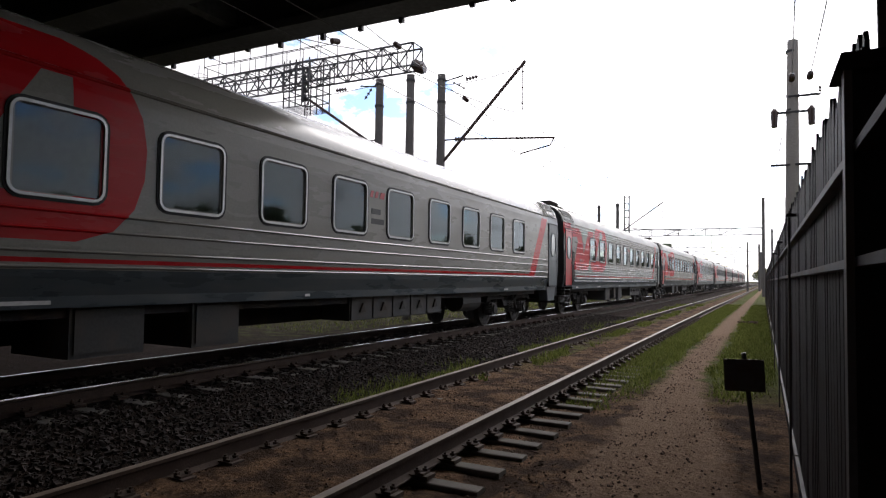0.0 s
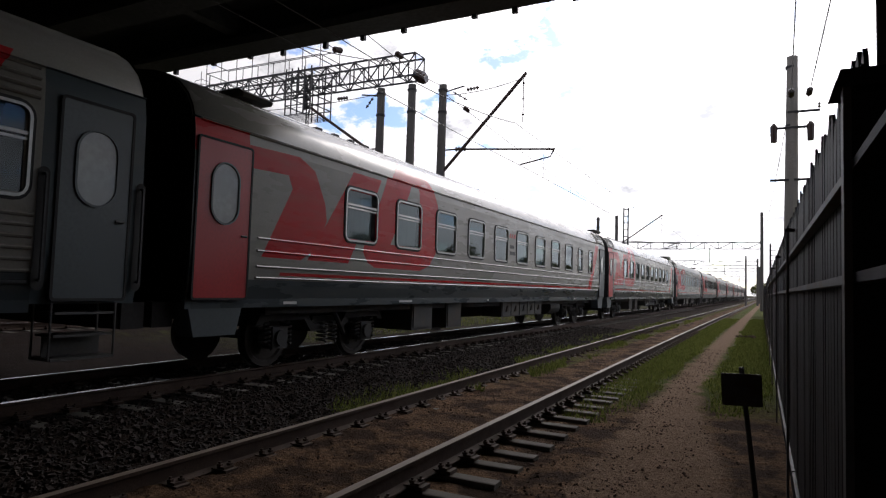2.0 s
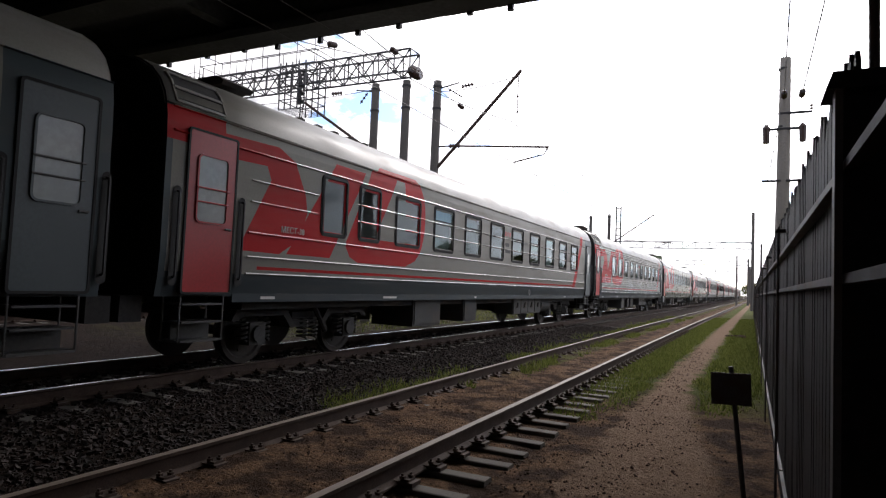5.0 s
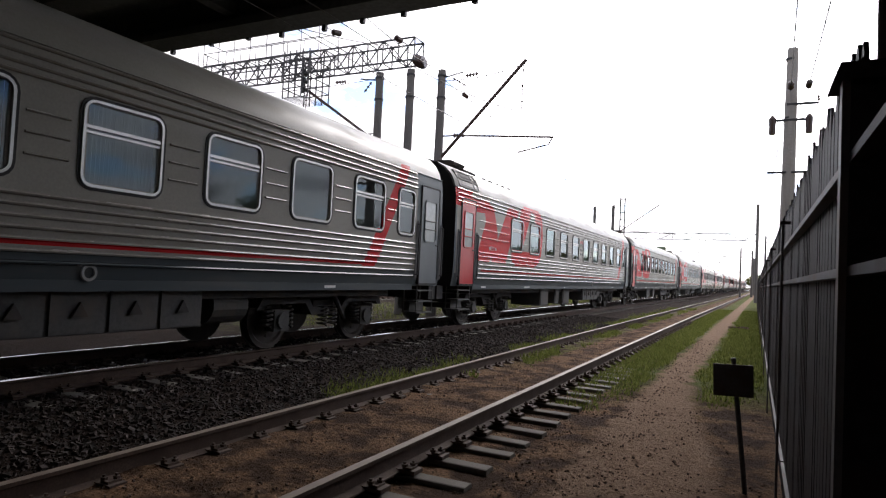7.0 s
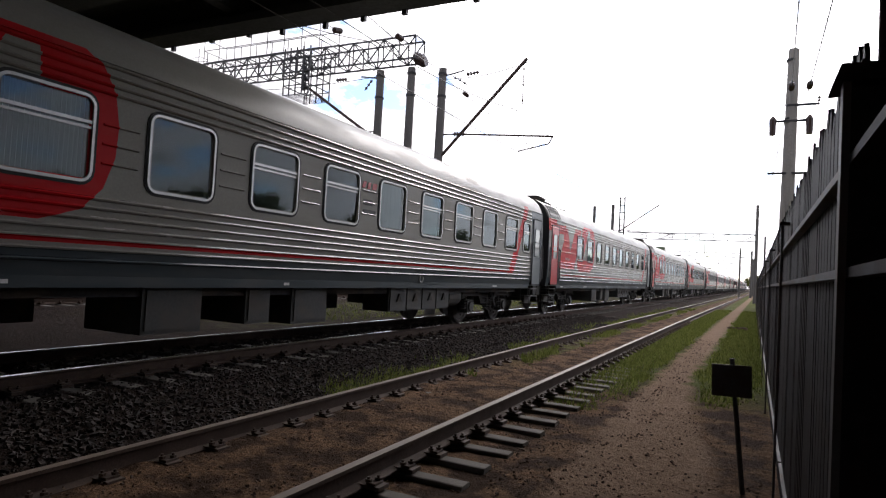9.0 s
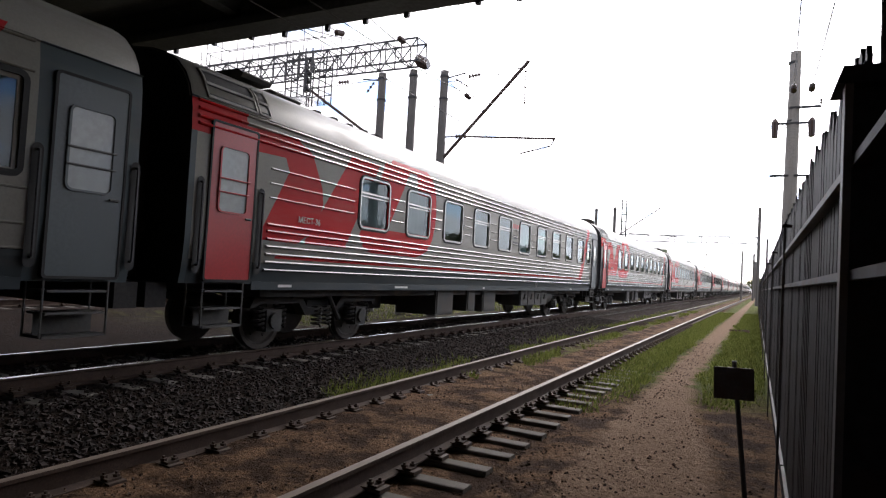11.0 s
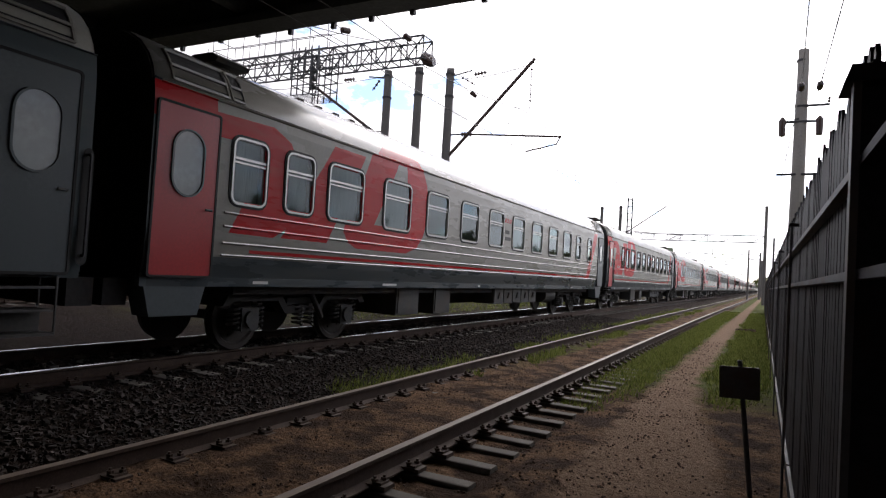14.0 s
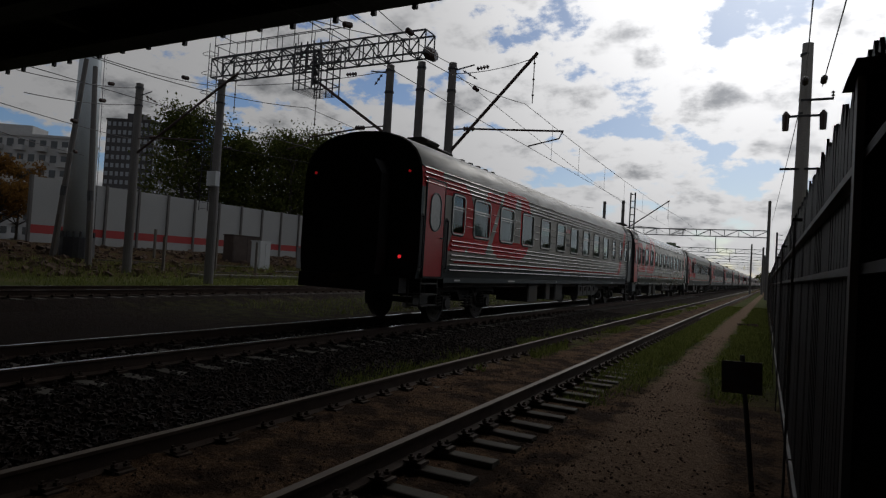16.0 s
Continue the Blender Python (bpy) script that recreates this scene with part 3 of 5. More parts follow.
def fence_pole():
    p = empty("utility_pole", "grey concrete pole with crossarms and brown insulators", "pole", pose(0.78, 20.2, 0))
    part("shaft", bar(BM(), (-0.05, 0, -0.2), (0.03, 0, 8.55), 0.22, 12, 0.145), POLE_CONCRETE, p)
    for z, w_ in ((6.45, 0.52), (4.95, 0.55), (6.9, 0.7)):
        part("crossarm", box(BM(), -w_ if z < 6.5 else -0.1, -0.16, z - 0.03, w_, -0.1, z + 0.03), STEEL_DARK, p)
    for sx in (-0.45, 0.47):
        bm = BM()
        bar(bm, (sx, -0.13, 6.05), (sx, -0.13, 6.5), 0.085, 12, 0.1)
        bar(bm, (sx, -0.13, 6.5), (sx, -0.13, 6.6), 0.1, 12, 0.03)
        part("drum_insulator", bm, INSULATOR, p, "brown drum-shaped insulator")
    part("pin_insulator", insulator(BM(), (0.68, -0.13, 6.95), (0.68, -0.13, 7.12), 0.05, 2), INSULATOR, p)
    for z in (8.2, 6.5, 4.9):
        part("band", bar(BM(), (0, 0, z), (0, 0, z + 0.06), 0.16, 12), STEEL_DARK, p)


fence_pole()
far_pole = empty("utility_pole", "thin dark pole with short ladder-like crossarms", "pole", pose(0.9, 74, 0))
part("shaft", bar(BM(), (0, 0, -0.2), (0, 0, 7.2), 0.13, 8, 0.1), STEEL_DARK, far_pole)
for i in range(6):
    part("crossarm", box(BM(), -0.1, -0.05, 4.4 + i * 0.5, 0.55, 0.05, 4.46 + i * 0.5), STEEL_DARK, far_pole)
mid_pole = empty("utility_pole", "dark distant concrete pole by the siding", "pole", pose(-2.0, 104, 0))
part("shaft", bar(BM(), (0, 0, -0.2), (0, 0, 7.6), 0.16, 8, 0.12), POST_CONCRETE, mid_pole)

# ---- small sign by the path ----
sign = empty("warning_sign", "blank dark plate on a thin leaning post", "sign", pose(0.0, 5.62, 0, 0, -2.2, 0))
part("post", bar(BM(), (-0.02, 0, -0.15), (-0.1, 0, 1.06), 0.02, 8), STEEL_DARK, sign)
bm = BM()
box(bm, -0.25, -0.032, 0.755, 0.045, -0.022, 1.01)
bmesh.ops.bevel(bm, geom=bm.edges[:], offset=0.003, segments=1)
part("plate", bm, surface("sign_back", (0.06, 0.05, 0.052), 0.6, 0.2, 0.3, 30, 4, 0.2, 0.002, other=(0.05, 0.03, 0.022)), sign)


# ---- far side: barrier wall, debris, column, houses ----
PANEL = surface("barrier_panel", (0.34, 0.345, 0.34), 0.8, 0, 0.1, 12, 0.4, 0.15, 0.004, random_tint=0.12)
PANEL_RED = surface("barrier_red", (0.36, 0.035, 0.035), 0.7, 0, 0.15, 12, 0.5, 0.1, 0.004)
wall = empty("noise_barrier", "pale grey panelled noise barrier with a red stripe", "wall", kind="structure")
for i in range(17):
    y = 22.0 + i * 2.45
    part("barrier_post", box(BM(), -39.95, y - 0.07, 0.9, -39.7, y + 0.07, 5.7), POST_CONCRETE, wall)
    for z0, z1, m in ((1.3, 2.15, PANEL), (2.155, 2.68, PANEL_RED), (2.685, 5.62, PANEL)):
        part("panel", box(BM(), -39.98, y + 0.075, z0, -39.83, y + 2.37, z1), m, wall)

col = empty("steel_column", "thick pale steel column with a bolted base", "column", pose(-33.0, 20.8, 0))
part("shaft", bar(BM(), (0, 0, 1.2), (0, 0, 19), 0.72, 28, 0.42), surface("column_paint", (0.55, 0.6, 0.63), 0.5, 0.2, 0.12, 15, 0.8, 0.1, 0.003), col, smooth=True)
part("base_flange", bar(BM(), (0, 0, 0.6), (0, 0, 2.0), 0.86, 20), STEEL_DARK, col)
for i in range(16):
    a = 2 * math.pi * i / 16
    part("bolt_stiffener", box(BM(), 0.8 * math.cos(a) - 0.04, 0.8 * math.sin(a) - 0.04, 1.0, 0.8 * math.cos(a) + 0.04, 0.8 * math.sin(a) + 0.04, 2.3), STEEL_DARK, col)
lad = part("ladder", bar(BM(), (0.45, 0.62, 2.4), (0.35, 0.5, 15), 0.02, 4), STEEL_DARK, col)
for i in range(40):
    part("rung", bar(BM(), (0.45, 0.62, 2.6 + i * 0.3), (0.62, 0.5, 2.6 + i * 0.3), 0.012, 4), STEEL_DARK, lad)
for x, y, lean, h in ((-32.9, 19.5, 9.0, 10.3), (-29.6, 19.3, -3.5, 10.0)):
    pp = empty("old_post", "old weathered grey timber post", "post", pose(x, y, ground_z(x), 0, lean, 0), "old posts")
    part("shaft", bar(BM(), (0, 0, -0.3), (0, 0, h), 0.16, 10, 0.11), POST_CONCRETE, pp)
    part("foot_brace", bar(BM(), (0.15, -0.1, -0.3), (0.15, -0.1, 2.2), 0.07, 6), CONCRETE, pp)
    part("junction_box", box(BM(), 0.1, -0.25, 3.2, 0.35, -0.1, 3.7), STEEL_DARK, pp)
random.seed(5)
for i, (x, y) in enumerate(((-27.6, 22.0), (-28.0, 25.8), (-28.2, 29.2), (-28.6, 35.5), (-29.0, 39.0), (-29.3, 42.5), (-33.5, 26.0), (-34.0, 31.0))):
    st_ = part("stake", box(BM(), -0.06, -0.06, -0.2, 0.06, 0.06, random.uniform(1.5, 2.1)), CONCRETE)
    at(st_, x, y, ground_z(x), random.uniform(0, 30))
    tagged(st_, "short pale concrete stake in rough ground", "stake", "concrete stakes")
for x, y, a, ln in ((-27.0, 27.5, 75, 6.0), (-31.0, 22.5, 60, 3.2), (-28.5, 33.0, 100, 4.5), (-30.5, 28.5, 84, 5.0), (-27.6, 40.0, 70, 3.5)):
    pl = part("plank", box(BM(), -ln / 2, -0.08, 0.0, ln / 2, 0.08, 0.07), CONCRETE)
    at(pl, x, y, ground_z(x) + 0.12, a)
    tagged(pl, "pale plank lying on rough ground", "plank", "planks")
slab = tagged(at(part("slab", box(BM(), -6, -0.5, 0, 6, 0.5, 0.16), CONCRETE), -25.6, 28.5, ground_z(-25.6), 86), "long flat pale concrete slab on grass", "slab")
for x, y, w_, d_, h_, m in ((-33.5, 33.2, 2.6, 0.9, 1.9, UNDER_B := surface("brown_cabinet", (0.06, 0.04, 0.032), 0.8, 0, 0.3, 20, 2, 0.2, 0.003)), (-31.0, 32.5, 1.0, 0.8, 1.9, GREY_PAINT), (-30.5, 37.0, 1.6, 0.9, 1.7, PORTAL_STEEL)):
    cb = empty("trackside_cabinet", "weathered metal equipment cabinet on rough ground", "cabinet", pose(x, y, ground_z(x) - 0.05), "trackside cabinets")
    part("body", box(BM(), -d_ / 2, -w_ / 2, 0, d_ / 2, w_ / 2, h_), m, cb)
    part("lid", box(BM(), -d_ / 2 - 0.05, -w_ / 2 - 0.05, h_, d_ / 2 + 0.05, w_ / 2 + 0.05, h_ + 0.05), m, cb)
    for s_ in (-0.25, 0.25):
        part("door", box(BM(), d_ / 2, w_ * s_ - w_ * 0.22, 0.1, d_ / 2 + 0.02, w_ * s_ + w_ * 0.22, h_ - 0.1), m, cb)

FACADE_DARK = surface("dark_facade", (0.06, 0.058, 0.062), 0.8, 0, 0.15, 2, 0.15, 0)
FACADE_WHITE = surface("pale_facade", (0.42, 0.42, 0.42), 0.85, 0, 0.12, 2, 0.15, 0)
FACADE_GREEN = surface("green_facade", (0.16, 0.19, 0.13), 0.8, 0, 0.12, 2, 0.15, 0)
PANE_FAR = surface("far_window_glass", (0.3, 0.33, 0.36), 0.2, 0, 0.3, 0.5, 0.2, 0)
PANE_DARK = surface("far_dark_glass", (0.05, 0.055, 0.06), 0.2, 0, 0.3, 0.5, 0.2, 0)


def house(name, label, m, w_, d_, h_, floors, cols_front, cols_side, wall_mat, pane_mat, balconies):
    b = empty(name, label, "building", m)
    part("wall", box(BM(), -w_ / 2, -d_ / 2, -3, w_ / 2, d_ / 2, h_), wall_mat, b)
    part("roof", box(BM(), -w_ / 2 - 0.2, -d_ / 2 - 0.2, h_, w_ / 2 + 0.2, d_ / 2 + 0.2, h_ + 0.5), wall_mat, b)
    part("roof_house", box(BM(), -w_ / 6, -d_ / 4, h_ + 0.5, w_ / 6, d_ / 4, h_ + 2.6), wall_mat, b)
    fh = h_ / floors
    win = mesh_of(box(BM(), -w_ / cols_front * 0.28, -0.1, 0, w_ / cols_front * 0.28, 0.06, fh * 0.5), "window", pane_mat)
    wins = mesh_of(box(BM(), -0.06, -d_ / cols_side * 0.28, 0, 0.1, d_ / cols_side * 0.28, fh * 0.5), "window", pane_mat)
    slab_ = mesh_of(box(BM(), -w_ / cols_front * 0.45, -1.1, 0, w_ / cols_front * 0.45, 0, fh * 0.36), "balcony", wall_mat)
    for f in range(floors):
        for c in range(cols_front):
            x = -w_ / 2 + w_ * (c + 0.5) / cols_front
            at(part("window", win, None, b), x, -d_ / 2, f * fh + fh * 0.3)
            if balconies and c % 2 == 0:
                at(part("balcony", slab_, None, b), x, -d_ / 2, f * fh)
        for c in range(cols_side):
            at(part("window", wins, None, b), w_ / 2, -d_ / 2 + d_ * (c + 0.5) / cols_side, f * fh + fh * 0.3)
    return b


def bearing(deg, dist):
    return -dist * math.sin(radians(deg)), dist * math.cos(radians(deg))


x, y = bearing(54.0, 205)
house("apartment_tower", "dark brick high-rise apartment tower with small windows", pose(x, y, 2, 0, 0, 25), 14, 9, 36, 15, 9, 5, FACADE_DARK, PANE_FAR, False)
x, y = bearing(62.2, 150)
house("apartment_block", "pale panel apartment block with balconies", pose(x, y, 2, 0, 0, 32), 26, 11, 19.5, 7, 13, 4, FACADE_WHITE, PANE_DARK, True)
x, y = bearing(50.6, 260)
house("apartment_block", "pale distant apartment block behind trees", pose(x, y, 2, 0, 0, 40), 16, 11, 34, 11, 6, 3, FACADE_WHITE, PANE_DARK, False)
house("depot_building", "low greenish flat-roofed building beyond the train", pose(-24.5, 190, 0, 0, 0, 4), 7, 14, 9.5, 3, 3, 4, FACADE_GREEN, PANE_DARK, False)

# ---- trees ----
BARK = surface("bark", (0.05, 0.04, 0.032), 0.95, 0, 0.4, 15, 2, 0.5, 0.02)


def leaf_material(name, a, b):
    """Thin leaves: part of the light passes through them."""
    m, k, p = material(name)
    info = k.n.new("ShaderNodeNewGeometry").outputs["Random Per Island"]
    col = k.mix(info, a, b)
    out = k.n["Material Output"]
    k.n.remove(p)
    face, through_, mix = k.n.new("ShaderNodeBsdfDiffuse"), k.n.new("ShaderNodeBsdfTranslucent"), k.n.new("ShaderNodeMixShader")
    k.put(face, "Color", col)
    k.put(through_, "Color", col)
    mix.inputs[0].default_value = 0.5
    k.put(mix, 1, face.outputs[0])
    k.put(mix, 2, through_.outputs[0])
    k.put(out, "Surface", mix.outputs[0])
    return m


LEAF = leaf_material("leaves", (0.035, 0.05, 0.012), (0.1, 0.105, 0.03))
LEAF_WARM = leaf_material("autumn_leaves", (0.12, 0.06, 0.02), (0.2, 0.11, 0.03))


def tree(seed, h, leaves, mat, narrow=1.0):
    rng = random.Random(seed)
    t = empty("tree", "leafy deciduous tree with thin dark trunk", "tree", group="trees")
    bm = BM()
    tips = []
    trunk = [Vector((0, 0, -0.3))]
    for i in range(6):
        trunk.append(Vector((rng.uniform(-0.25, 0.25) * i * 0.3, rng.uniform(-0.25, 0.25) * i * 0.3, h * 0.88 * (i + 1) / 6)))
    for i, (a, b) in enumerate(zip(trunk, trunk[1:])):
        bar(bm, a, b, 0.22 * (1 - i / 6.5) * h / 12, 8, 0.22 * (1 - (i + 1) / 6.5) * h / 12)
    for i in range(22):
        f = rng.uniform(0.22, 0.98)
        base = trunk[0].lerp(trunk[-1], f)
        a = rng.uniform(0, 6.283)
        ln = h * 0.3 * narrow * (1.15 - f) * rng.uniform(0.7, 1.3) + 0.6
        end = base + Vector((math.cos(a) * ln, math.sin(a) * ln, ln * rng.uniform(0.35, 0.9)))
        bar(bm, base, end, 0.055, 5, 0.015)
        tips += [base.lerp(end, q) for q in (0.45, 0.7, 0.9, 1.0)]
    part("trunk", bm, BARK, t)
    verts, faces = [], []
    for _ in range(leaves):
        c = rng.choice(tips)
        s = h * 0.05
        p = c + Vector((rng.gauss(0, s), rng.gauss(0, s), rng.gauss(0, s * 0.8)))
        u = Vector((rng.gauss(0, 1), rng.gauss(0, 1), rng.gauss(0, 1))).normalized()
        v = u.cross(Vector((rng.gauss(0, 1), rng.gauss(0, 1), rng.gauss(0, 1)))).normalized()
        sz = rng.uniform(0.09, 0.2)
        n = len(verts)
        verts += [p - u * sz, p + v * sz * 0.6, p + u * sz, p - v * sz * 0.6]
        faces.append((n, n + 1, n + 2, n + 3))
    me = bpy.data.meshes.new("crown")
    me.from_pydata(verts, [], faces)
    me.materials.append(mat)
    part("crown", me, None, t, "loose crown of many small leaves")
    return t


KINDS = [tree(1, 13.5, 4200, LEAF, 0.8), tree(2, 12.0, 3600, LEAF, 0.9), tree(3, 14.5, 4600, LEAF, 0.75), tree(4, 6.5, 2200, LEAF_WARM, 1.2), tree(5, 8.0, 3400, LEAF, 1.25)]
rng = random.Random(9)
spots = []
for i in range(17):
    deg = 36.5 + i * 0.85 + rng.uniform(-0.3, 0.3)
    dist = rng.uniform(61, 74)
    spots.append((rng.randrange(3), *bearing(deg, dist)))
spots += [(3, *bearing(63.0, 58)), (3, *bearing(61.8, 62)), (3, *bearing(64.4, 60)), (3, *bearing(65.8, 57)), (0, *bearing(25.2, 80)), (1, *bearing(24.2, 84)), (0, *bearing(26.4, 83))]
spots += [(4, 1.6, 300), (4, -1.5, 345), (4, 5.0, 320), (1, 8.0, 390), (4, -3.0, 420)]
# row beyond the fence, mirrored in the car windows
spots += [(4, rng.uniform(25, 36), 22 + i * (3.6 + 0.05 * i) + rng.uniform(-1.5, 1.5)) for i in range(48) if rng.random() < 0.62]
used = set()
for kind_i, x, y in spots:
    m = pose(x, y, ground_z(x), 0, 0, rng.uniform(0, 360))
    if kind_i in used:
        copy_thing(KINDS[kind_i], m)
    else:
        KINDS[kind_i].matrix_basis = m
        used.add(kind_i)


# ---- stones, clods and grass ----
def scatter(name, label, category, mat, count, seed, place, size, flat_=0.7):
    """Many small angular stones as one mesh."""
    rng = np.random.default_rng(seed)
    verts, faces = [], []
    base = np.array([(i, j, k) for k in (-1, 1) for j in (-1, 1) for i in (-1, 1)], float) * 0.75
    tri = [(0, 2, 3, 1), (4, 5, 7, 6), (0, 1, 5, 4), (1, 3, 7, 5), (3, 2, 6, 7), (2, 0, 4, 6)]
    for _ in range(count):
        x, y, z = place(rng)
        s = size[0] + (size[1] - size[0]) * rng.random() ** 2
        a = rng.random() * 6.283
        c, d = math.cos(a), math.sin(a)
        v = base * rng.uniform(0.45, 1.2, (8, 3)) + rng.uniform(-0.2, 0.2, (8, 3))
        v = v * s * np.array((1, rng.uniform(0.6, 1), flat_))
        t_ = rng.uniform(-0.7, 0.7)
        v = np.stack([v[:, 0] * math.cos(t_) - v[:, 2] * math.sin(t_), v[:, 1], v[:, 0] * math.sin(t_) + v[:, 2] * math.cos(t_)], 1)
        v = np.stack([v[:, 0] * c - v[:, 1] * d + x, v[:, 0] * d + v[:, 1] * c + y, v[:, 2] + z + s * 0.2], 1)
        n = len(verts)
        verts += v.tolist()
        faces += [tuple(n + i for i in f) for f in tri]
    me = bpy.data.meshes.new(name)
    me.from_pydata(verts, [], faces)
    me.materials.append(mat)
    return tagged(part(name, me, None), label, category, kind="stuff")


def island_material(name, a, b, rough=0.9):
    m, k, p = material(name)
    info = k.n.new("ShaderNodeNewGeometry").outputs["Random Per Island"]
    fine = k.noise(k.coords(), 60, 4)
    k.put(p, "Base Color", k.mix(k.ramp(fine, 0.3, 0.7), k.mix(info, a, b), a))
    p.inputs["Roughness"].default_value = rough
    p.inputs["Specular IOR Level"].default_value = 0.3
    return m


STONE = island_material("ballast_stone", (0.014, 0.0105, 0.009), (0.066, 0.048, 0.041))
CLOD = island_material("dry_clod", (0.05, 0.032, 0.022), (0.17, 0.115, 0.08))


def on_ballast(rng):
    y = 1.5 + 26 * rng.random() ** 1.4
    x = rng.uniform(-6.45, -4.7) if rng.random() < 0.85 else rng.uniform(-6.95, -6.45)
    return x + bend(y), y, ground_z(x)


def on_earth(rng):
    while True:
        y = 2.5 + 18 * rng.random() ** 1.5
        x = rng.choice((rng.uniform(-2.6, -1.0), rng.uniform(-2.0, -1.0), rng.uniform(-4.2, -2.75), rng.uniform(-1.1, 0.15)))
        if noise.noise((x * 0.9, y * 0.7, 5)) > -0.15 - 0.5 * (x < -1.1):
            return x, y, ground_z(x) - 0.005


scatter("ballast_stones", "dark angular ballast stones along the main track", "stones", STONE, 19000, 3, on_ballast, (0.014, 0.042))
scatter("clods", "dry clods and pebbles scattered on bare earth", "stones", CLOD, 9000, 4, on_earth, (0.003, 0.016))
scatter("ballast_stones", "dark angular ballast stones between the rails", "stones", STONE, 5000, 8, lambda r: ((lambda y: (r.uniform(-8.6, -7.1) + bend(y), y, 0.10))(r.uniform(-3, 24))), (0.02, 0.045))


def grass(count, seed, place, height):
    rng = np.random.default_rng(seed)
    verts, faces = [], []
    for _ in range(count):
        x, y, z = place(rng)
        h = height * rng.uniform(0.4, 1.2)
        a = rng.random() * 6.283
        w_ = 0.006 + 0.004 * rng.random() + 0.0003 * y
        lx, ly = rng.normal(0, h * 0.35, 2)
        c, d = math.cos(a) * w_, math.sin(a) * w_
        n = len(verts)
        verts += [(x - c, y - d, z - 0.01), (x + c, y + d, z - 0.01), (x + lx, y + ly, z + h)]
        faces.append((n, n + 1, n + 2))
    me = bpy.data.meshes.new("grass")
    me.from_pydata(verts, [], faces)
    me.materials.append(GRASS)
    return tagged(part("grass", me, None), "short rough green grass beside the tracks", "grass", kind="stuff")


GRASS = leaf_material("grass_blades", (0.06, 0.085, 0.016), (0.19, 0.2, 0.06))


def verge(rng):
    while True:
        y = 8 + 40 * rng.random() ** 1.3
        x = rng.uniform(-2.5, 0.18)
        edge = 8.6 if x < -1.2 else 9.7
        n = noise.noise((x * 1.2, y * 0.6, 7))
        mid = -0.78 - 0.42 * min(1, max(0, (y - 4) / 8))
        half = 0.62 - 0.32 * min(1, max(0, (y - 5) / 7))
        if rng.random() < (y - edge - 3.0 * n) / 3 and rng.random() < (abs(x - mid) - half - 0.03 - 0.2 * n) / 0.14:
            return x + bend(y), y, ground_z(x)


def rail_side(rng):
    while True:
        y = 6 + 40 * rng.random() ** 1.2
        x = rng.choice((rng.normal(-4.65, 0.16), rng.normal(-4.65, 0.3), rng.normal(-3.85, 0.12)))
        if noise.noise((x * 0.8, y * 0.45, 2)) > 0.0 and (y > 9 or x < -4.3):
            return x + bend(y), y, ground_z(x)


grass(34000, 11, verge, 0.075)
grass(9000, 12, rail_side, 0.10)
def rough(rng):
    x = -20.5 - 11 * rng.random()
    return x, rng.uniform(12, 46), ground_z(x)


grass(9000, 14, rough, 0.34)
scatter("rubble", "broken stones and earth lumps on rough ground", "stones", CLOD, 1500, 21, lambda r: ((lambda x: (x, r.uniform(14, 46), ground_z(x)))(r.uniform(-38, -25))), (0.05, 0.28))
scatter("rubble", "small heap of dark stones in the grass", "stones", CLOD, 26, 22, lambda r: (r.normal(-0.45, 0.22), r.normal(27, 0.25), 0.03), (0.04, 0.1))
grass(5000, 13, lambda r: (r.uniform(-15.4, -10.9), r.uniform(14, 50), 0.0), 0.14)


# ---- the train ----
CAR, NEW_CAR, TAIL_CAR = 22.74, 23.54, 22.9  # lengths of the ribbed, the smooth and the last car
LIGHT_GREY, DARK_GREY, RED, DOOR_GREY = (0.25, 0.24, 0.212), (0.05, 0.062, 0.068), (0.46, 0.012, 0.016), (0.075, 0.095, 0.103)
# the red mark near the car's rear door, as convex pieces in metres along the car and above the rails
MARK = (
    ((1.25, 2.92), (2.1, 2.95), (2.35, 3.28), (1.25, 3.24)),
    ((2.1, 2.95), (2.2, 2.75), (3.0, 2.62), (2.72, 3.12), (2.35, 3.28)),
    ((1.6, 1.7), (2.44, 1.69), (2.85, 1.92), (3.05, 2.36), (3.0, 2.62), (2.2, 2.76)),
    ((2.6, 1.7), (3.68, 1.7), (4.68, 3.3), (3.78, 3.3)),
    ((4.1, 1.95), (4.95, 2.0), (5.83, 3.4), (4.9, 3.4)),
    ((4.1, 1.95), (4.25, 1.75), (4.5, 1.66), (6.2, 1.66), (6.62, 1.8), (6.86, 2.05), (6.5, 2.12), (4.95, 2.12)),
    ((6.15, 2.0), (6.62, 1.8), (6.86, 2.05), (6.98, 2.4), (7.0, 2.75), (6.94, 3.1), (6.8, 3.37), (6.12, 3.45)),
    ((5.0, 3.36), (6.8, 3.36), (6.68, 3.52), (6.45, 3.68), (6.1, 3.8), (5.5, 3.8)),
    ((19.3, 1.42), (19.72, 1.42), (20.95, 3.5), (20.6, 3.5)),
)
NEW_SLASH = ((20.2, 1.42), (20.72, 1.42), (22.0, 3.3), (21.45, 3.3))


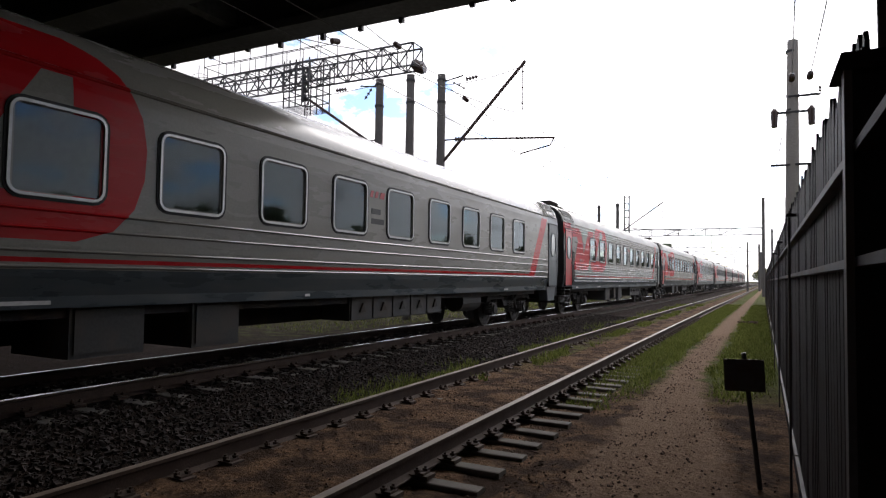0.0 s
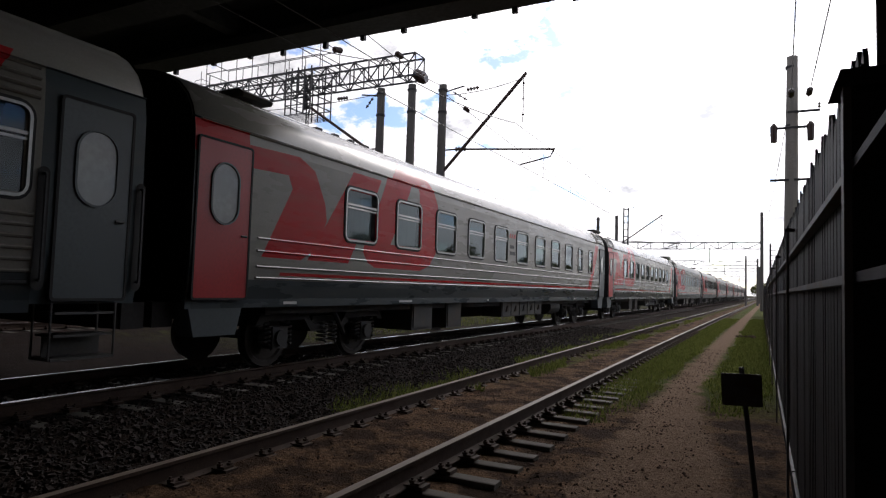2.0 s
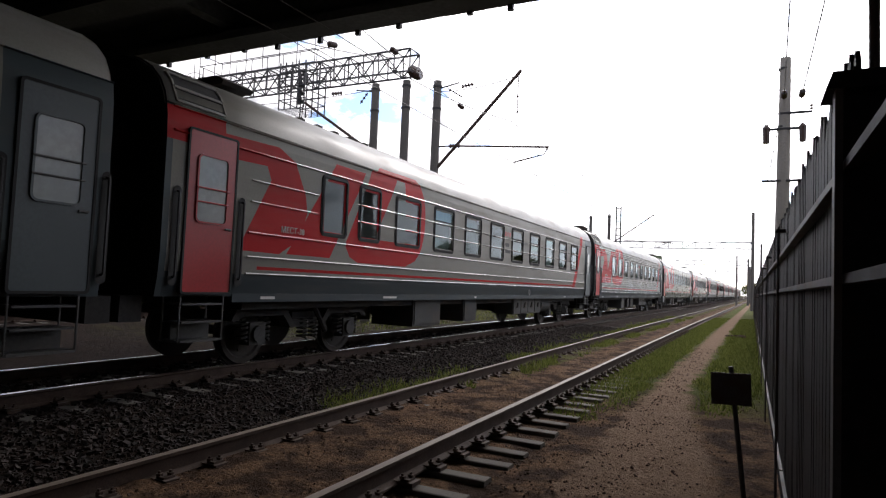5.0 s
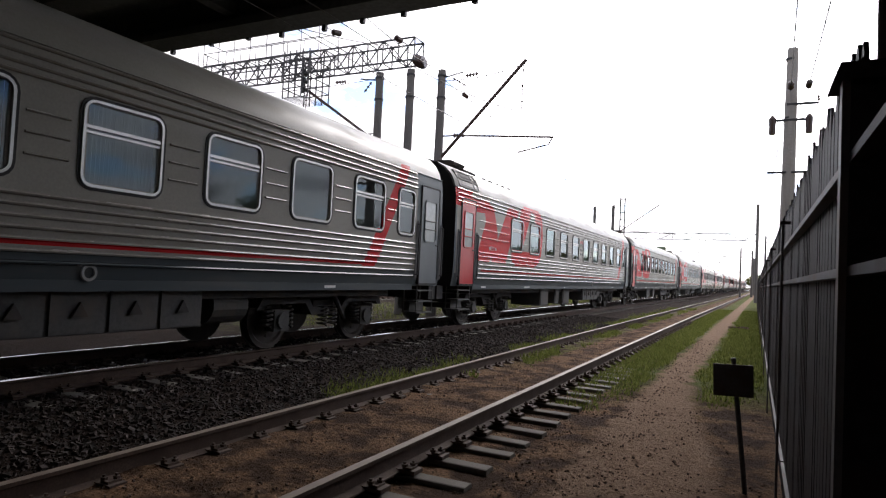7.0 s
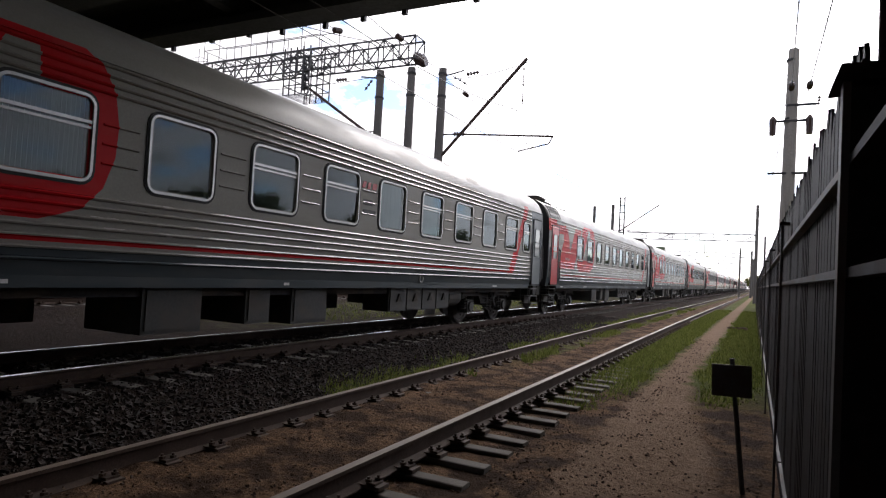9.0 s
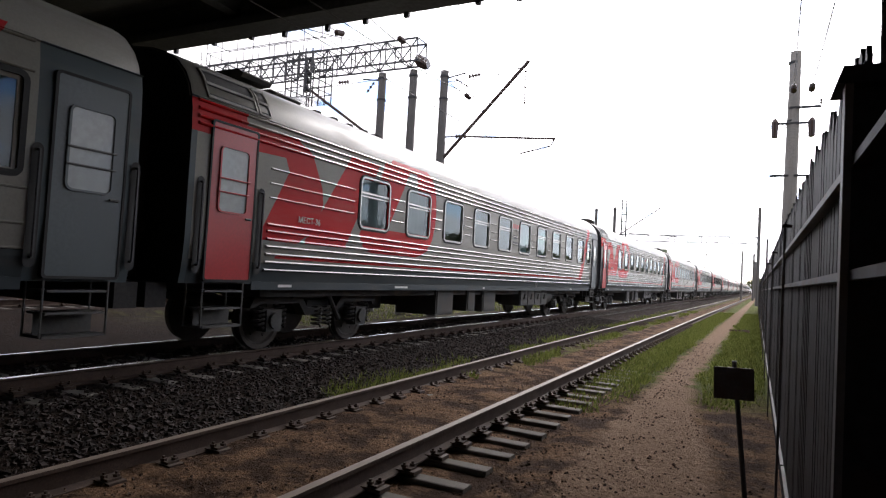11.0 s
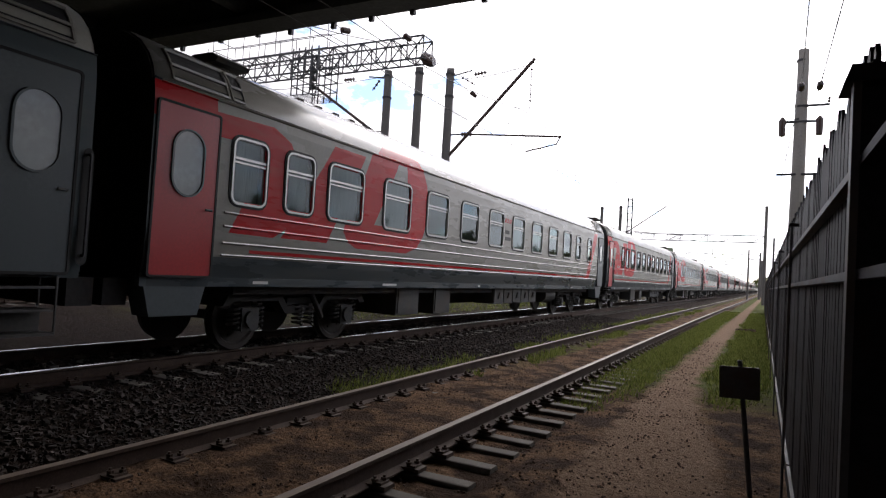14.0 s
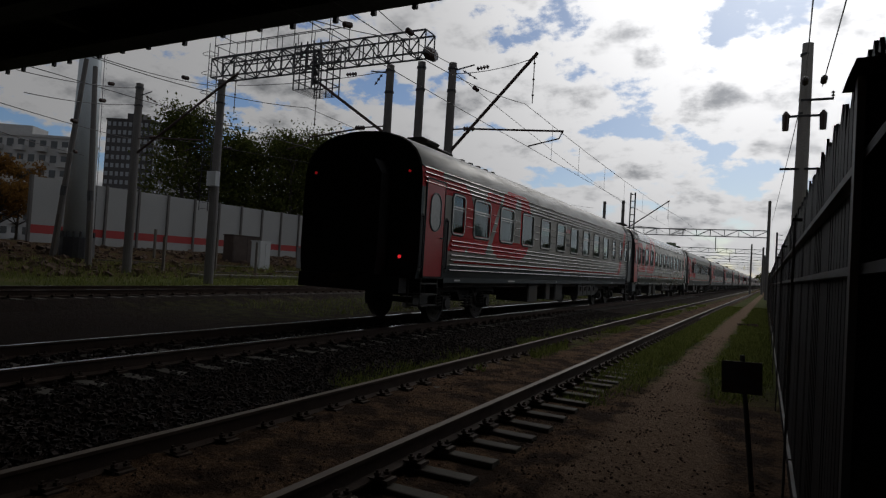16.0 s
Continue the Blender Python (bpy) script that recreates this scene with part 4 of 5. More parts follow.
def livery(name, gloss, shine, length=22.74, slash=None, body=True):
    """Car paint: grey above, dark below, a red line, the red mark, grey ends, road dust low down."""
    m, k, p = material(name)
    vec = k.coords()
    x, y, z = k.xyz(vec)
    fine, broad = k.noise(vec, 35, 5), k.noise(k.stretch(vec, (1, 0.5, 2.5)), 1.6, 5)
    col = k.mix(k.ramp(fine, 0.3, 0.7), tuple(c * 0.9 for c in LIGHT_GREY), LIGHT_GREY)
    col = k.mix(k.math("LESS_THAN", z, 1.37), col, DARK_GREY)
    if body:
        ends = k.math("MAXIMUM", k.math("GREATER_THAN", y, length - (1.45 if slash else 1.5)), k.math("LESS_THAN", y, 0.45))
        col = k.mix(ends, col, DOOR_GREY)
    line = k.math("MULTIPLY", k.math("LESS_THAN", k.math("ABSOLUTE", k.math("SUBTRACT", z, 1.465)), 0.024),
                  k.math("LESS_THAN", k.math("ABSOLUTE", k.math("SUBTRACT", y, 11.1 if slash else 10.75)), 9.1 if slash else 8.75))
    red = line
    pieces = MARK[:-1] + (slash,) if slash else MARK[:7] + (((5.0, 3.36), (6.8, 3.36), (6.6, 3.5), (5.2, 3.5)), MARK[-1])
    for piece in pieces:
        inside = None
        for (ya, za), (yb, zb) in zip(piece, piece[1:] + piece[:1]):
            # positive on the inner side of each edge
            a, b = za - zb, yb - ya
            c = -(a * ya + b * za)
            side = k.math("GREATER_THAN", k.math("MULTIPLY_ADD", y, a, k.math("MULTIPLY_ADD", z, b, c)), 0.0)
            inside = side if inside is None else k.math("MULTIPLY", inside, side)
        red = k.math("MAXIMUM", red, inside)
    head = k.math("MULTIPLY", k.math("GREATER_THAN", z, 2.98), k.math("MULTIPLY", k.math("LESS_THAN", y, 1.3), k.math("LESS_THAN", z, 3.4)))
    red = k.math("MULTIPLY", k.math("MAXIMUM", red, head), k.math("GREATER_THAN", x, 0.0))
    col = k.mix(red, col, RED)
    dust = k.math("MULTIPLY", k.ramp(broad, 0.45, 0.75), 0.2)
    col = k.mix(dust, col, (0.16, 0.14, 0.115))
    k.put(p, "Base Color", col)
    k.put(p, "Roughness", k.ramp(broad, 0.3, 0.8, gloss, gloss + 0.22))
    k.put(p, "Specular IOR Level", k.math("MULTIPLY_ADD", red, -0.5 * shine, shine))
    k.put(p, "Normal", k.bump(k.noise(k.stretch(vec, (1, 0.35, 1)), 2.2, 2), 0.12, 0.02))
    return m


def glass_material(name, tint, gloss_ior):
    m, k, p = material(name)
    out = k.n["Material Output"]
    k.n.remove(p)
    clear, shine, mix, fres = (k.n.new(n) for n in ("ShaderNodeBsdfTransparent", "ShaderNodeBsdfGlossy", "ShaderNodeMixShader", "ShaderNodeFresnel"))
    clear.inputs[0].default_value = (*tint, 1)
    shine.inputs["Roughness"].default_value = 0.02
    shine.inputs["Color"].default_value = (0.8, 0.91, 0.97, 1)
    fres.inputs["IOR"].default_value = gloss_ior
    k.put(shine, "Normal", k.bump(k.noise(k.coords(), 1.3, 1), 0.08, 0.02))
    k.put(mix, 0, fres.outputs[0])
    k.put(mix, 1, clear.outputs[0])
    k.put(mix, 2, shine.outputs[0])
    k.put(out, "Surface", mix.outputs[0])
    return m


PAINT_SMOOTH, PAINT_RIBBED = livery("car_paint_glossy", 0.22, 0.3, NEW_CAR, NEW_SLASH), livery("car_paint_dusty", 0.34, 0.15)
RIB_SMOOTH, RIB_RIBBED = livery("rib_paint_glossy", 0.1, 1.0, NEW_CAR, NEW_SLASH), livery("rib_paint_worn", 0.14, 0.8)
ROOF_SMOOTH, ROOF_RIBBED = livery("car_roof_glossy", 0.16, 0.6, NEW_CAR, NEW_SLASH, False), livery("car_roof_dusty", 0.34, 0.35, body=False)
RED_DOOR = surface("red_door_paint", RED, 0.35, 0, 0.15, 25, 1.2, 0.1, 0.003)
GREY_DOOR = surface("grey_door_paint", DOOR_GREY, 0.4, 0, 0.15, 25, 1.2, 0.1, 0.003)
TRIM = surface("window_trim", (0.45, 0.45, 0.44), 0.35, 0.6, 0.15, 30, 3, 0.05, 0.001)
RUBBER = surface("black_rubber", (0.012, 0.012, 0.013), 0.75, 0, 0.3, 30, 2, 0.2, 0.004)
UNDER = surface("underframe_black", (0.03, 0.028, 0.027), 0.8, 0.1, 0.4, 25, 2, 0.3, 0.004, other=(0.06, 0.045, 0.035))
UNDER_GREY = surface("equipment_grey", (0.055, 0.055, 0.052), 0.7, 0.1, 0.3, 25, 2, 0.25, 0.004, other=(0.07, 0.06, 0.05))
STEP_METAL = surface("worn_step_metal", (0.1, 0.1, 0.097), 0.5, 0.6, 0.3, 30, 3, 0.2, 0.002)
LINING = surface("car_lining", (0.3, 0.27, 0.22), 0.8, 0, 0.15, 10, 1, 0)
CURTAIN = surface("pale_curtain", (0.78, 0.79, 0.79), 0.9, 0, 0.12, 8, 2, 0.4, 0.02, stretch=(1, 6, 0.3))
GLASS = glass_material("car_glass", (0.5, 0.62, 0.62), 1.5)
WHITE_MARKING = surface("white_marking", (0.65, 0.65, 0.63), 0.6, 0, 0.2, 60, 5, 0)
PALE_MARKING = surface("faded_marking", (0.3, 0.3, 0.29), 0.7, 0, 0.25, 60, 5, 0)
DARK_MARKING = surface("dark_marking", (0.06, 0.06, 0.06), 0.6, 0, 0.2, 60, 5, 0)

SIDE_PROFILE = ((1.49, 1.06), (1.53, 1.3), (1.55, 1.6), (1.55, 2.13), (1.545, 2.97), (1.53, 3.25), (1.505, 3.42))
ROOF_PROFILE = ((1.505, 3.42), (1.465, 3.56), (1.37, 3.73), (1.21, 3.89), (0.98, 4.02), (0.7, 4.11), (0.36, 4.165), (0, 4.18))


def side_x(z):
    for (xa, za), (xb, zb) in zip(SIDE_PROFILE, SIDE_PROFILE[1:]):
        if za <= z <= zb:
            return xa + (xb - xa) * (z - za) / (zb - za)
    return 1.5


def car_shell(holes, y0, y1):
    """The car's walls, with window holes through the side that faces the fence, and its closed ends."""
    bm = BM()
    cuts = sorted({y0, y1} | {y for h in holes for y in h})
    for s in (1, -1):
        for ya, yb in zip(cuts, cuts[1:]):
            for i, ((xa, za), (xb, zb)) in enumerate(zip(SIDE_PROFILE, SIDE_PROFILE[1:])):
                if s == 1 and i == 3 and any(abs(h[0] - ya) < 1e-6 for h in holes):
                    continue
                bm.faces.new([bm.verts.new((s * x, y, z)) for x, y, z in ((xa, ya, za), (xa, yb, za), (xb, yb, zb), (xb, ya, zb))])
    for y in (y0, y1):
        ring = [(x, z) for x, z in SIDE_PROFILE] + list(ROOF_PROFILE[1:])
        ring = ring + [(-x, z) for x, z in ring[-2::-1]]
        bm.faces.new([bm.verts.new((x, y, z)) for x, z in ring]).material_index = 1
    bm.faces.new([bm.verts.new((x, y, 1.06)) for x, y in ((-1.49, y0), (1.49, y0), (1.49, y1), (-1.49, y1))])
    bmesh.ops.remove_doubles(bm, verts=bm.verts, dist=0.0005)
    return bm


def car_roof(y0, y1):
    bm = BM()
    ring = [(-x, z) for x, z in ROOF_PROFILE] + [(x, z) for x, z in ROOF_PROFILE[-2::-1]]
    ys = [y0, y0 + 0.06] + [y0 + 1.5 + i * 3.0 for i in range(7)] + [y1 - 0.06, y1]
    rows = []
    for y in ys:
        in_ = 0.02 if y in (y0, y1) else 0.0
        rows.append([bm.verts.new((x * (1 - in_), y, z - in_)) for x, z in ring])
    for a, b in zip(rows, rows[1:]):
        for i in range(len(ring) - 1):
            bm.faces.new((a[i], a[i + 1], b[i + 1], b[i]))
    return bm


def rounded(y0, y1, z0, z1, r, n=4):
    pts = []
    for cy, cz, a in ((y1 - r, z0 + r, -90), (y1 - r, z1 - r, 0), (y0 + r, z1 - r, 90), (y0 + r, z0 + r, 180)):
        for i in range(n + 1):
            t = radians(a + 90 * i / n)
            pts.append((cy + r * math.cos(t), cz + r * math.sin(t)))
    return pts


def frame_ring(bm, outer, inner, x0, x1):
    """A flat ring between two outlines of equal count, from x0 out to x1."""
    loops = [[bm.verts.new((x, y, z)) for y, z in loop] for loop in (outer, inner) for x in (x0, x1)]
    o0, o1, i0, i1 = loops
    n = len(outer)
    for i in range(n):
        j = (i + 1) % n
        bm.faces.new((o1[i], o1[j], i1[j], i1[i]))
        bm.faces.new((o0[i], o0[j], o1[j], o1[i]))
        bm.faces.new((i1[i], i1[j], i0[j], i0[i]))
    return bm


def window_meshes(w, h, r, rim=0.03, trim=None):
    trim = trim or TRIM
    bm = BM()
    frame_ring(bm, rounded(-rim, w + rim, -rim, h + rim, r + rim), rounded(0, w, 0, h, r), -0.01, 0.022)
    ring = mesh_of(bm, "window_frame", trim, False)
    bm = BM()
    frame_ring(bm, rounded(-rim - 0.035, w + rim + 0.035, -rim - 0.035, h + rim + 0.035, r + rim + 0.035), rounded(-rim, w + rim, -rim, h + rim, r + rim), -0.005, 0.01)
    seal = mesh_of(bm, "seal", RUBBER)
    outline = rounded(0, w, 0, h, r)
    pane = bpy.data.meshes.new("pane")
    pane.from_pydata([(-0.012, y, z) for y, z in outline], [], [tuple(range(len(outline)))])  # its front looks outward
    pane.materials.append(GLASS)
    bm = BM()
    box(bm, -0.02, 0.0, h * 0.68, 0.012, w, h * 0.68 + 0.035)
    box(bm, -0.02, 0.0, h * 0.62, 0.006, w, h * 0.62 + 0.025)
    bar_ = mesh_of(bm, "transom", trim)
    bm = BM()
    for i in range(int(w / 0.05)):
        y = 0.02 + i * 0.05
        prism(bm, [(-0.12, y), (-0.085, y + 0.025), (-0.12, y + 0.05)], "z", 0.0, h)
    blind = mesh_of(bm, "curtain", CURTAIN)
    return ring, seal, pane, bar_, blind


WIN_WIDE, WIN_SMALL, WIN_DARK, SLIT_DARK = window_meshes(0.93, 0.87, 0.1), window_meshes(0.6, 0.85, 0.1), window_meshes(0.93, 0.9, 0.04, 0.03, RUBBER), window_meshes(0.62, 0.9, 0.04, 0.03, RUBBER)


def add_window(car, y, z, kit, transom, curtain):
    ring, seal, pane, bar_, blind = kit
    win = at(part("window", ring, None, car), side_x(z + 0.4), y, z)
    part("seal", seal, None, win)
    part("pane", pane, None, win).visible_shadow = False
    if transom:
        part("transom", bar_, None, win)
    if curtain:
        part("curtain", blind, None, win, "pale drawn curtain")


def add_door(car, y0, y1, red, oval, ribs):
    x = 1.5
    bm = BM()
    w = y1 - y0
    zs = 1.12
    outer = [(y0, zs), (y1, zs), (y1, 3.16), (y0, 3.16)]
    prism(bm, outer, "x", x, x + 0.062)
    door = part("door", bm, RED_DOOR if red else GREY_DOOR, car, "red entrance door" if red else "dark grey entrance door")
    bm = BM()
    frame_ring(bm, rounded(y0 - 0.03, y1 + 0.03, zs - 0.03, 3.19, 0.05), rounded(y0, y1, zs, 3.16, 0.03), x, x + 0.069)
    part("door_seal", bm, RUBBER, door)
    cy = (y0 + y1) / 2
    if oval:
        o = (cy - 0.22, cy + 0.22, 2.1, 2.88, 0.219)
    else:
        o = (cy - 0.24, cy + 0.24, 2.02, 2.86, 0.06)
    bm = BM()
    frame_ring(bm, rounded(o[0] - 0.025, o[1] + 0.025, o[2] - 0.025, o[3] + 0.025, o[4] + 0.025, 6), rounded(*o, 6), x + 0.05, x + 0.082)
    part("window_frame", bm, (GREY_DOOR if oval else RED_DOOR) if red else GREY_DOOR, door)
    bm = BM()
    bm.faces.new([bm.verts.new((x + 0.066, y, z)) for y, z in rounded(*o, 6)])
    part("pane", bm, DOOR_GLASS, door)
    if not oval:
        bm = BM()
        for z in (2.27, 2.45):
            bar(bm, (x + 0.09, cy - 0.27, z), (x + 0.09, cy + 0.27, z), 0.012)
        part("guard_bar", bm, RED_DOOR if red else STEP_METAL, door)
    bm = BM()
    bar(bm, (x + 0.1, y1 - 0.07, 1.95), (x + 0.1, y1 - 0.17, 1.95), 0.014)
    bar(bm, (x + 0.06, y1 - 0.07, 1.95), (x + 0.1, y1 - 0.07, 1.95), 0.016)
    part("door_handle", bm, STEP_METAL, door)
    for y in (y0 - 0.15, y1 + 0.15) if ribs else ():
        bm = BM()
        bar(bm, (1.6, y, 1.3), (1.6, y, 2.35), 0.016)
        for z in (1.3, 2.35):
            bar(bm, (1.55, y, z), (1.6, y, z), 0.016)
        part("handrail", bm, STEEL_DARK, door)
        # flat black patch painting the shade of a hollow behind the handrail
        bm = BM()
        bm.faces.new([bm.verts.new((1.558, a, b)) for a, b in rounded(y - 0.06, y + 0.06, 1.2, 2.42, 0.059, 5)])
        part("handrail_recess", bm, RUBBER, door)
    if not ribs:
        bm = BM()
        prism(bm, [(y0 - 0.02, 1.06), (y1 + 0.02, 1.06), (y1 - 0.1, 0.62), (y0 + 0.1, 0.62)], "x", 1.2, 1.5)
        part("step_cover", bm, GREY_DOOR, car, "grey tapered cover over the steps")
        return
    # folding steps below the door
    st = part("steps", box(BM(), 1.15, y0 + 0.05, 0.48, 1.53, y1 - 0.05, 0.51), STEP_METAL, car)
    for z in (0.72, 0.95):
        part("tread", box(BM(), 1.2, y0 + 0.07, z, 1.52, y1 - 0.07, z + 0.025), STEP_METAL, st)
    part("riser", box(BM(), 1.3, y0 + 0.08, 0.511, 1.315, y1 - 0.08, 0.72), UNDER_GREY, st)
    for y in (y0 + 0.04, y1 - 0.04):
        bm = BM()
        bar(bm, (1.5, y, 0.49), (1.5, y, 1.07), 0.014)
        bar(bm, (1.2, y, 0.49), (1.2, y, 1.07), 0.014)
        part("stringer", bm, STEP_METAL, st)


DOOR_GLASS = surface("frosted_door_glass", (0.33, 0.36, 0.36), 0.12, 0, 0.15, 12, 2, 0)

WHEEL_R = 0.475


def wheelset_mesh():
    bm = BM()
    for s in (-1, 1):
        rings = []
        for x, r in ((0.69, 0.1), (0.69, 0.5), (0.72, 0.5), (0.725, 0.478), (0.82, 0.472), (0.82, 0.4), (0.79, 0.37), (0.79, 0.16), (0.85, 0.12), (0.85, 0.02)):
            rings.append([bm.verts.new((s * x, r * math.cos(2 * math.pi * i / 24), r * math.sin(2 * math.pi * i / 24))) for i in range(24)])
        for a, b in zip(rings, rings[1:]):
            for i in range(24):
                bm.faces.new((a[i], a[(i + 1) % 24], b[(i + 1) % 24], b[i]))
        for i in range(6):
            a = 2 * math.pi * i / 6
            bar(bm, (s * 0.79, 0.27 * math.cos(a), 0.27 * math.sin(a)), (s * 0.805, 0.27 * math.cos(a), 0.27 * math.sin(a)), 0.03)
    bar(bm, (-1.02, 0, 0), (1.02, 0, 0), 0.075, 12)
    return mesh_of(bm, "wheelset", WHEEL_STEEL)


WHEEL_STEEL = surface("wheel_steel", (0.06, 0.052, 0.046), 0.5, 0.6, 0.3, 25, 3, 0.2, 0.003)
WHEELSET = wheelset_mesh()


def spring_mesh():
    bm = BM()
    pts = [(0.085 * math.cos(i * math.pi / 4), 0.085 * math.sin(i * math.pi / 4), 0.34 * i / 40) for i in range(41)]
    sweep(bm, pts, 0.02, 5)
    return mesh_of(bm, "spring", UNDER_GREY)


def axle_box_mesh():
    bm = BM()
    box(bm, 0.9, -0.17, -0.17, 1.1, 0.17, 0.17)
    bar(bm, (1.1, 0, 0), (1.15, 0, 0), 0.13, 12)
    return mesh_of(bm, "axle_box", UNDER_GREY)


def bogie_frame_mesh():
    bm = BM()
    for s in (-1, 1):
        prism(bm, [(-1.75, 0.68), (-1.65, 0.84), (-0.55, 0.84), (-0.4, 0.66), (0.4, 0.66), (0.55, 0.84), (1.65, 0.84), (1.75, 0.68), (1.6, 0.68), (1.55, 0.74), (0.62, 0.74), (0.45, 0.54), (-0.45, 0.54), (-0.62, 0.74), (-1.55, 0.74), (-1.6, 0.68)],
              "x", min(s * 0.92, s * 1.1), max(s * 0.92, s * 1.1))
        bar(bm, (s * 1.12, -0.85, 0.88), (s * 1.12, -0.05, 0.88), 0.06, 10)
        bar(bm, (s * 1.12, 0.1, 0.9), (s * 1.12, 0.45, 0.45), 0.05, 8)
    box(bm, -1.0, -0.3, 0.52, 1.0, 0.3, 0.78)
    box(bm, -1.0, -1.7, 0.7, 1.0, -1.58, 0.82)
    box(bm, -1.0, 1.58, 0.7, 1.0, 1.7, 0.82)
    return mesh_of(bm, "bogie", UNDER)


SPRING, AXLE_BOX, BOGIE = spring_mesh(), axle_box_mesh(), bogie_frame_mesh()


def add_bogie(car, y):
    b = at(part("bogie", BOGIE, None, car, "black sprung bogie frame"), 0, y, 0)
    for a in (-1.2, 1.2):
        at(part("wheelset", WHEELSET, None, b, "worn steel wheels on an axle"), 0, a, WHEEL_R)
        for s in (0, 180):
            at(part("axle_box", AXLE_BOX, None, b), 0, a, WHEEL_R, s)
        for d in (-0.24, 0.24):
            at(part("spring", SPRING, None, b), 1.0, a + d, 0.36)
    at(part("spring", SPRING, None, b), 1.08, -0.12, 0.34)
    at(part("spring", SPRING, None, b), 1.08, 0.14, 0.34)


def rib(bm, y0, y1, z, r=0.022, h=None):
    x = side_x(z)
    h = h or r
    prism(bm, [(x - 0.01, z - r), (x + h * 0.7, z - r * 0.6), (x + h, z), (x + h * 0.7, z + r * 0.6), (x - 0.01, z + r)], "y", y0, y1)


def vent_mesh():
    bm = BM()
    prism(bm, [(-0.3, 0.22), (0.3, 0.22), (0.34, 0.28), (0.2, 0.36), (-0.2, 0.36), (-0.34, 0.28)], "y", -0.32, 0.32)
    bar(bm, (0, 0, -0.1), (0, 0, 0.24), 0.16, 10)
    return mesh_of(bm, "roof_vent", UNDER)


VENT = vent_mesh()


def build_car(kind, label, oval, seats="", first=3.6, count=9, small=(1.61, 2.65, 18.66, 20.35), grille=True, length=CAR, plain=False):
    """kind: smooth, ribbed or semi."""
    car = empty("passenger_car", label, "railway car", group="train")
    y0, y1 = 0.36, length - 0.36
    wide = [first + (1.665 if kind == "smooth" or first < 3 else 1.655) * i for i in range(count)]
    holes = [(y + 0.03, y + 0.9) for y in wide] + [(y + 0.03, y + 0.57) for y in small]
    paint, roof = (PAINT_SMOOTH, ROOF_SMOOTH) if kind == "smooth" else (PAINT_RIBBED, ROOF_RIBBED)
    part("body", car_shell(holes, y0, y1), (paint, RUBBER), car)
    rib_paint = RIB_SMOOTH if kind == "smooth" else RIB_RIBBED
    part("roof", car_roof(y0 - 0.01, y1 + 0.01), roof, car, smooth=True)
    bm = BM()
    box(bm, 0.55, y0 + 1.3, 1.3, 0.6, y1 - 1.3, 3.3)
    box(bm, -1.4, y0 + 0.2, 1.28, 1.4, y1 - 0.2, 1.299)
    part("compartment_wall", bm, LINING, car)
    for i, y in enumerate(wide):
        add_window(car, y, 2.115, WIN_DARK if kind == "semi" else WIN_WIDE, not plain and ((i * 5 + len(kind)) % 3 != 1 or kind == "smooth" and i % 4), not plain and (i * 7 + len(kind)) % 5 in (1, 3))
    for y in small:
        add_window(car, y, 2.115, SLIT_DARK if kind == "semi" else WIN_SMALL, kind != "semi", kind == "smooth")
    if kind == "smooth":
        add_door(car, 0.42, 1.32, True, oval, False)
    else:
        add_door(car, *((0.56, 1.36) if oval else (0.7, 1.48)), True, oval, True)
    add_door(car, *((length - 1.4, length - 0.52) if kind == "smooth" else (length - 1.32, length - 0.54)), False, oval, kind != "smooth")
    # long pressed ribs below the windows, and above them on the ribbed cars
    start = 1.78 if kind != "smooth" else 1.5
    low = {"smooth": (1.96, 1.78, 1.56, 1.4), "ribbed": (1.93, 1.83, 1.72, 1.61, 1.5, 1.385, 1.27), "semi": (1.96, 1.62, 1.38)}[kind]
    high = {"smooth": (3.4,), "ribbed": (3.09, 3.18, 3.28, 3.39), "semi": (3.1, 3.4)}[kind]
    for z in low + high:
        bm = BM()
        rib(bm, start if z in low else y0 + 0.1, length - 1.55, z, 0.026 if kind == "ribbed" else 0.02, 0.034 if kind == "ribbed" else 0.024)
        part("rib", bm, rib_paint, car)
    if kind != "smooth":
        for n, (a, b) in enumerate([(1.8 if first > 3 else 2.5, 2.85 if first < 3 else 3.9 if kind == "ribbed" else 3.3)] + [(y + 1.06, y + 1.5) for y in wide[:-1]] + [(wide[-1] + 1.06, min(small[-1], 20.5) - 0.1 if small else 20.3)]):
            for z in ((2.32, 2.53, 2.74) if kind == "ribbed" else (2.4, 2.7)):
                bm = BM()
                rib(bm, a, b, z, 0.016, 0.02)
                part("rib", bm, rib_paint, car)
    # gutter, sill, roof fittings
    bm = BM()
    rib(bm, y0, y1, 3.419, 0.012, 0.03)
    part("gutter", bm, paint, car)
    bm = BM()
    box(bm, 1.42, 1.6 if kind != "smooth" else y0, 0.98, 1.505, length - 1.5, 1.1)
    part("sill", bm, paint, car)
    grilles = (((0.62, 1.5), (1.56, 1.78)) if kind != "semi" else ((0.5, 1.3),)) if grille else ()
    if kind == "smooth" or first < 3:
        grilles = tuple(grilles) + ((length - 1.75, length - 1.52), (length - 1.45, length - 0.6))
    for ya, yb in grilles:
        face = [(1.2, 3.47), (1.5, 3.47), (1.375, 3.74), (1.27, 3.86), (1.1, 3.86)]
        q = part("roof_grille", prism(BM(), face, "y", ya, yb), RUBBER, car, "dark air grille with pale frame")
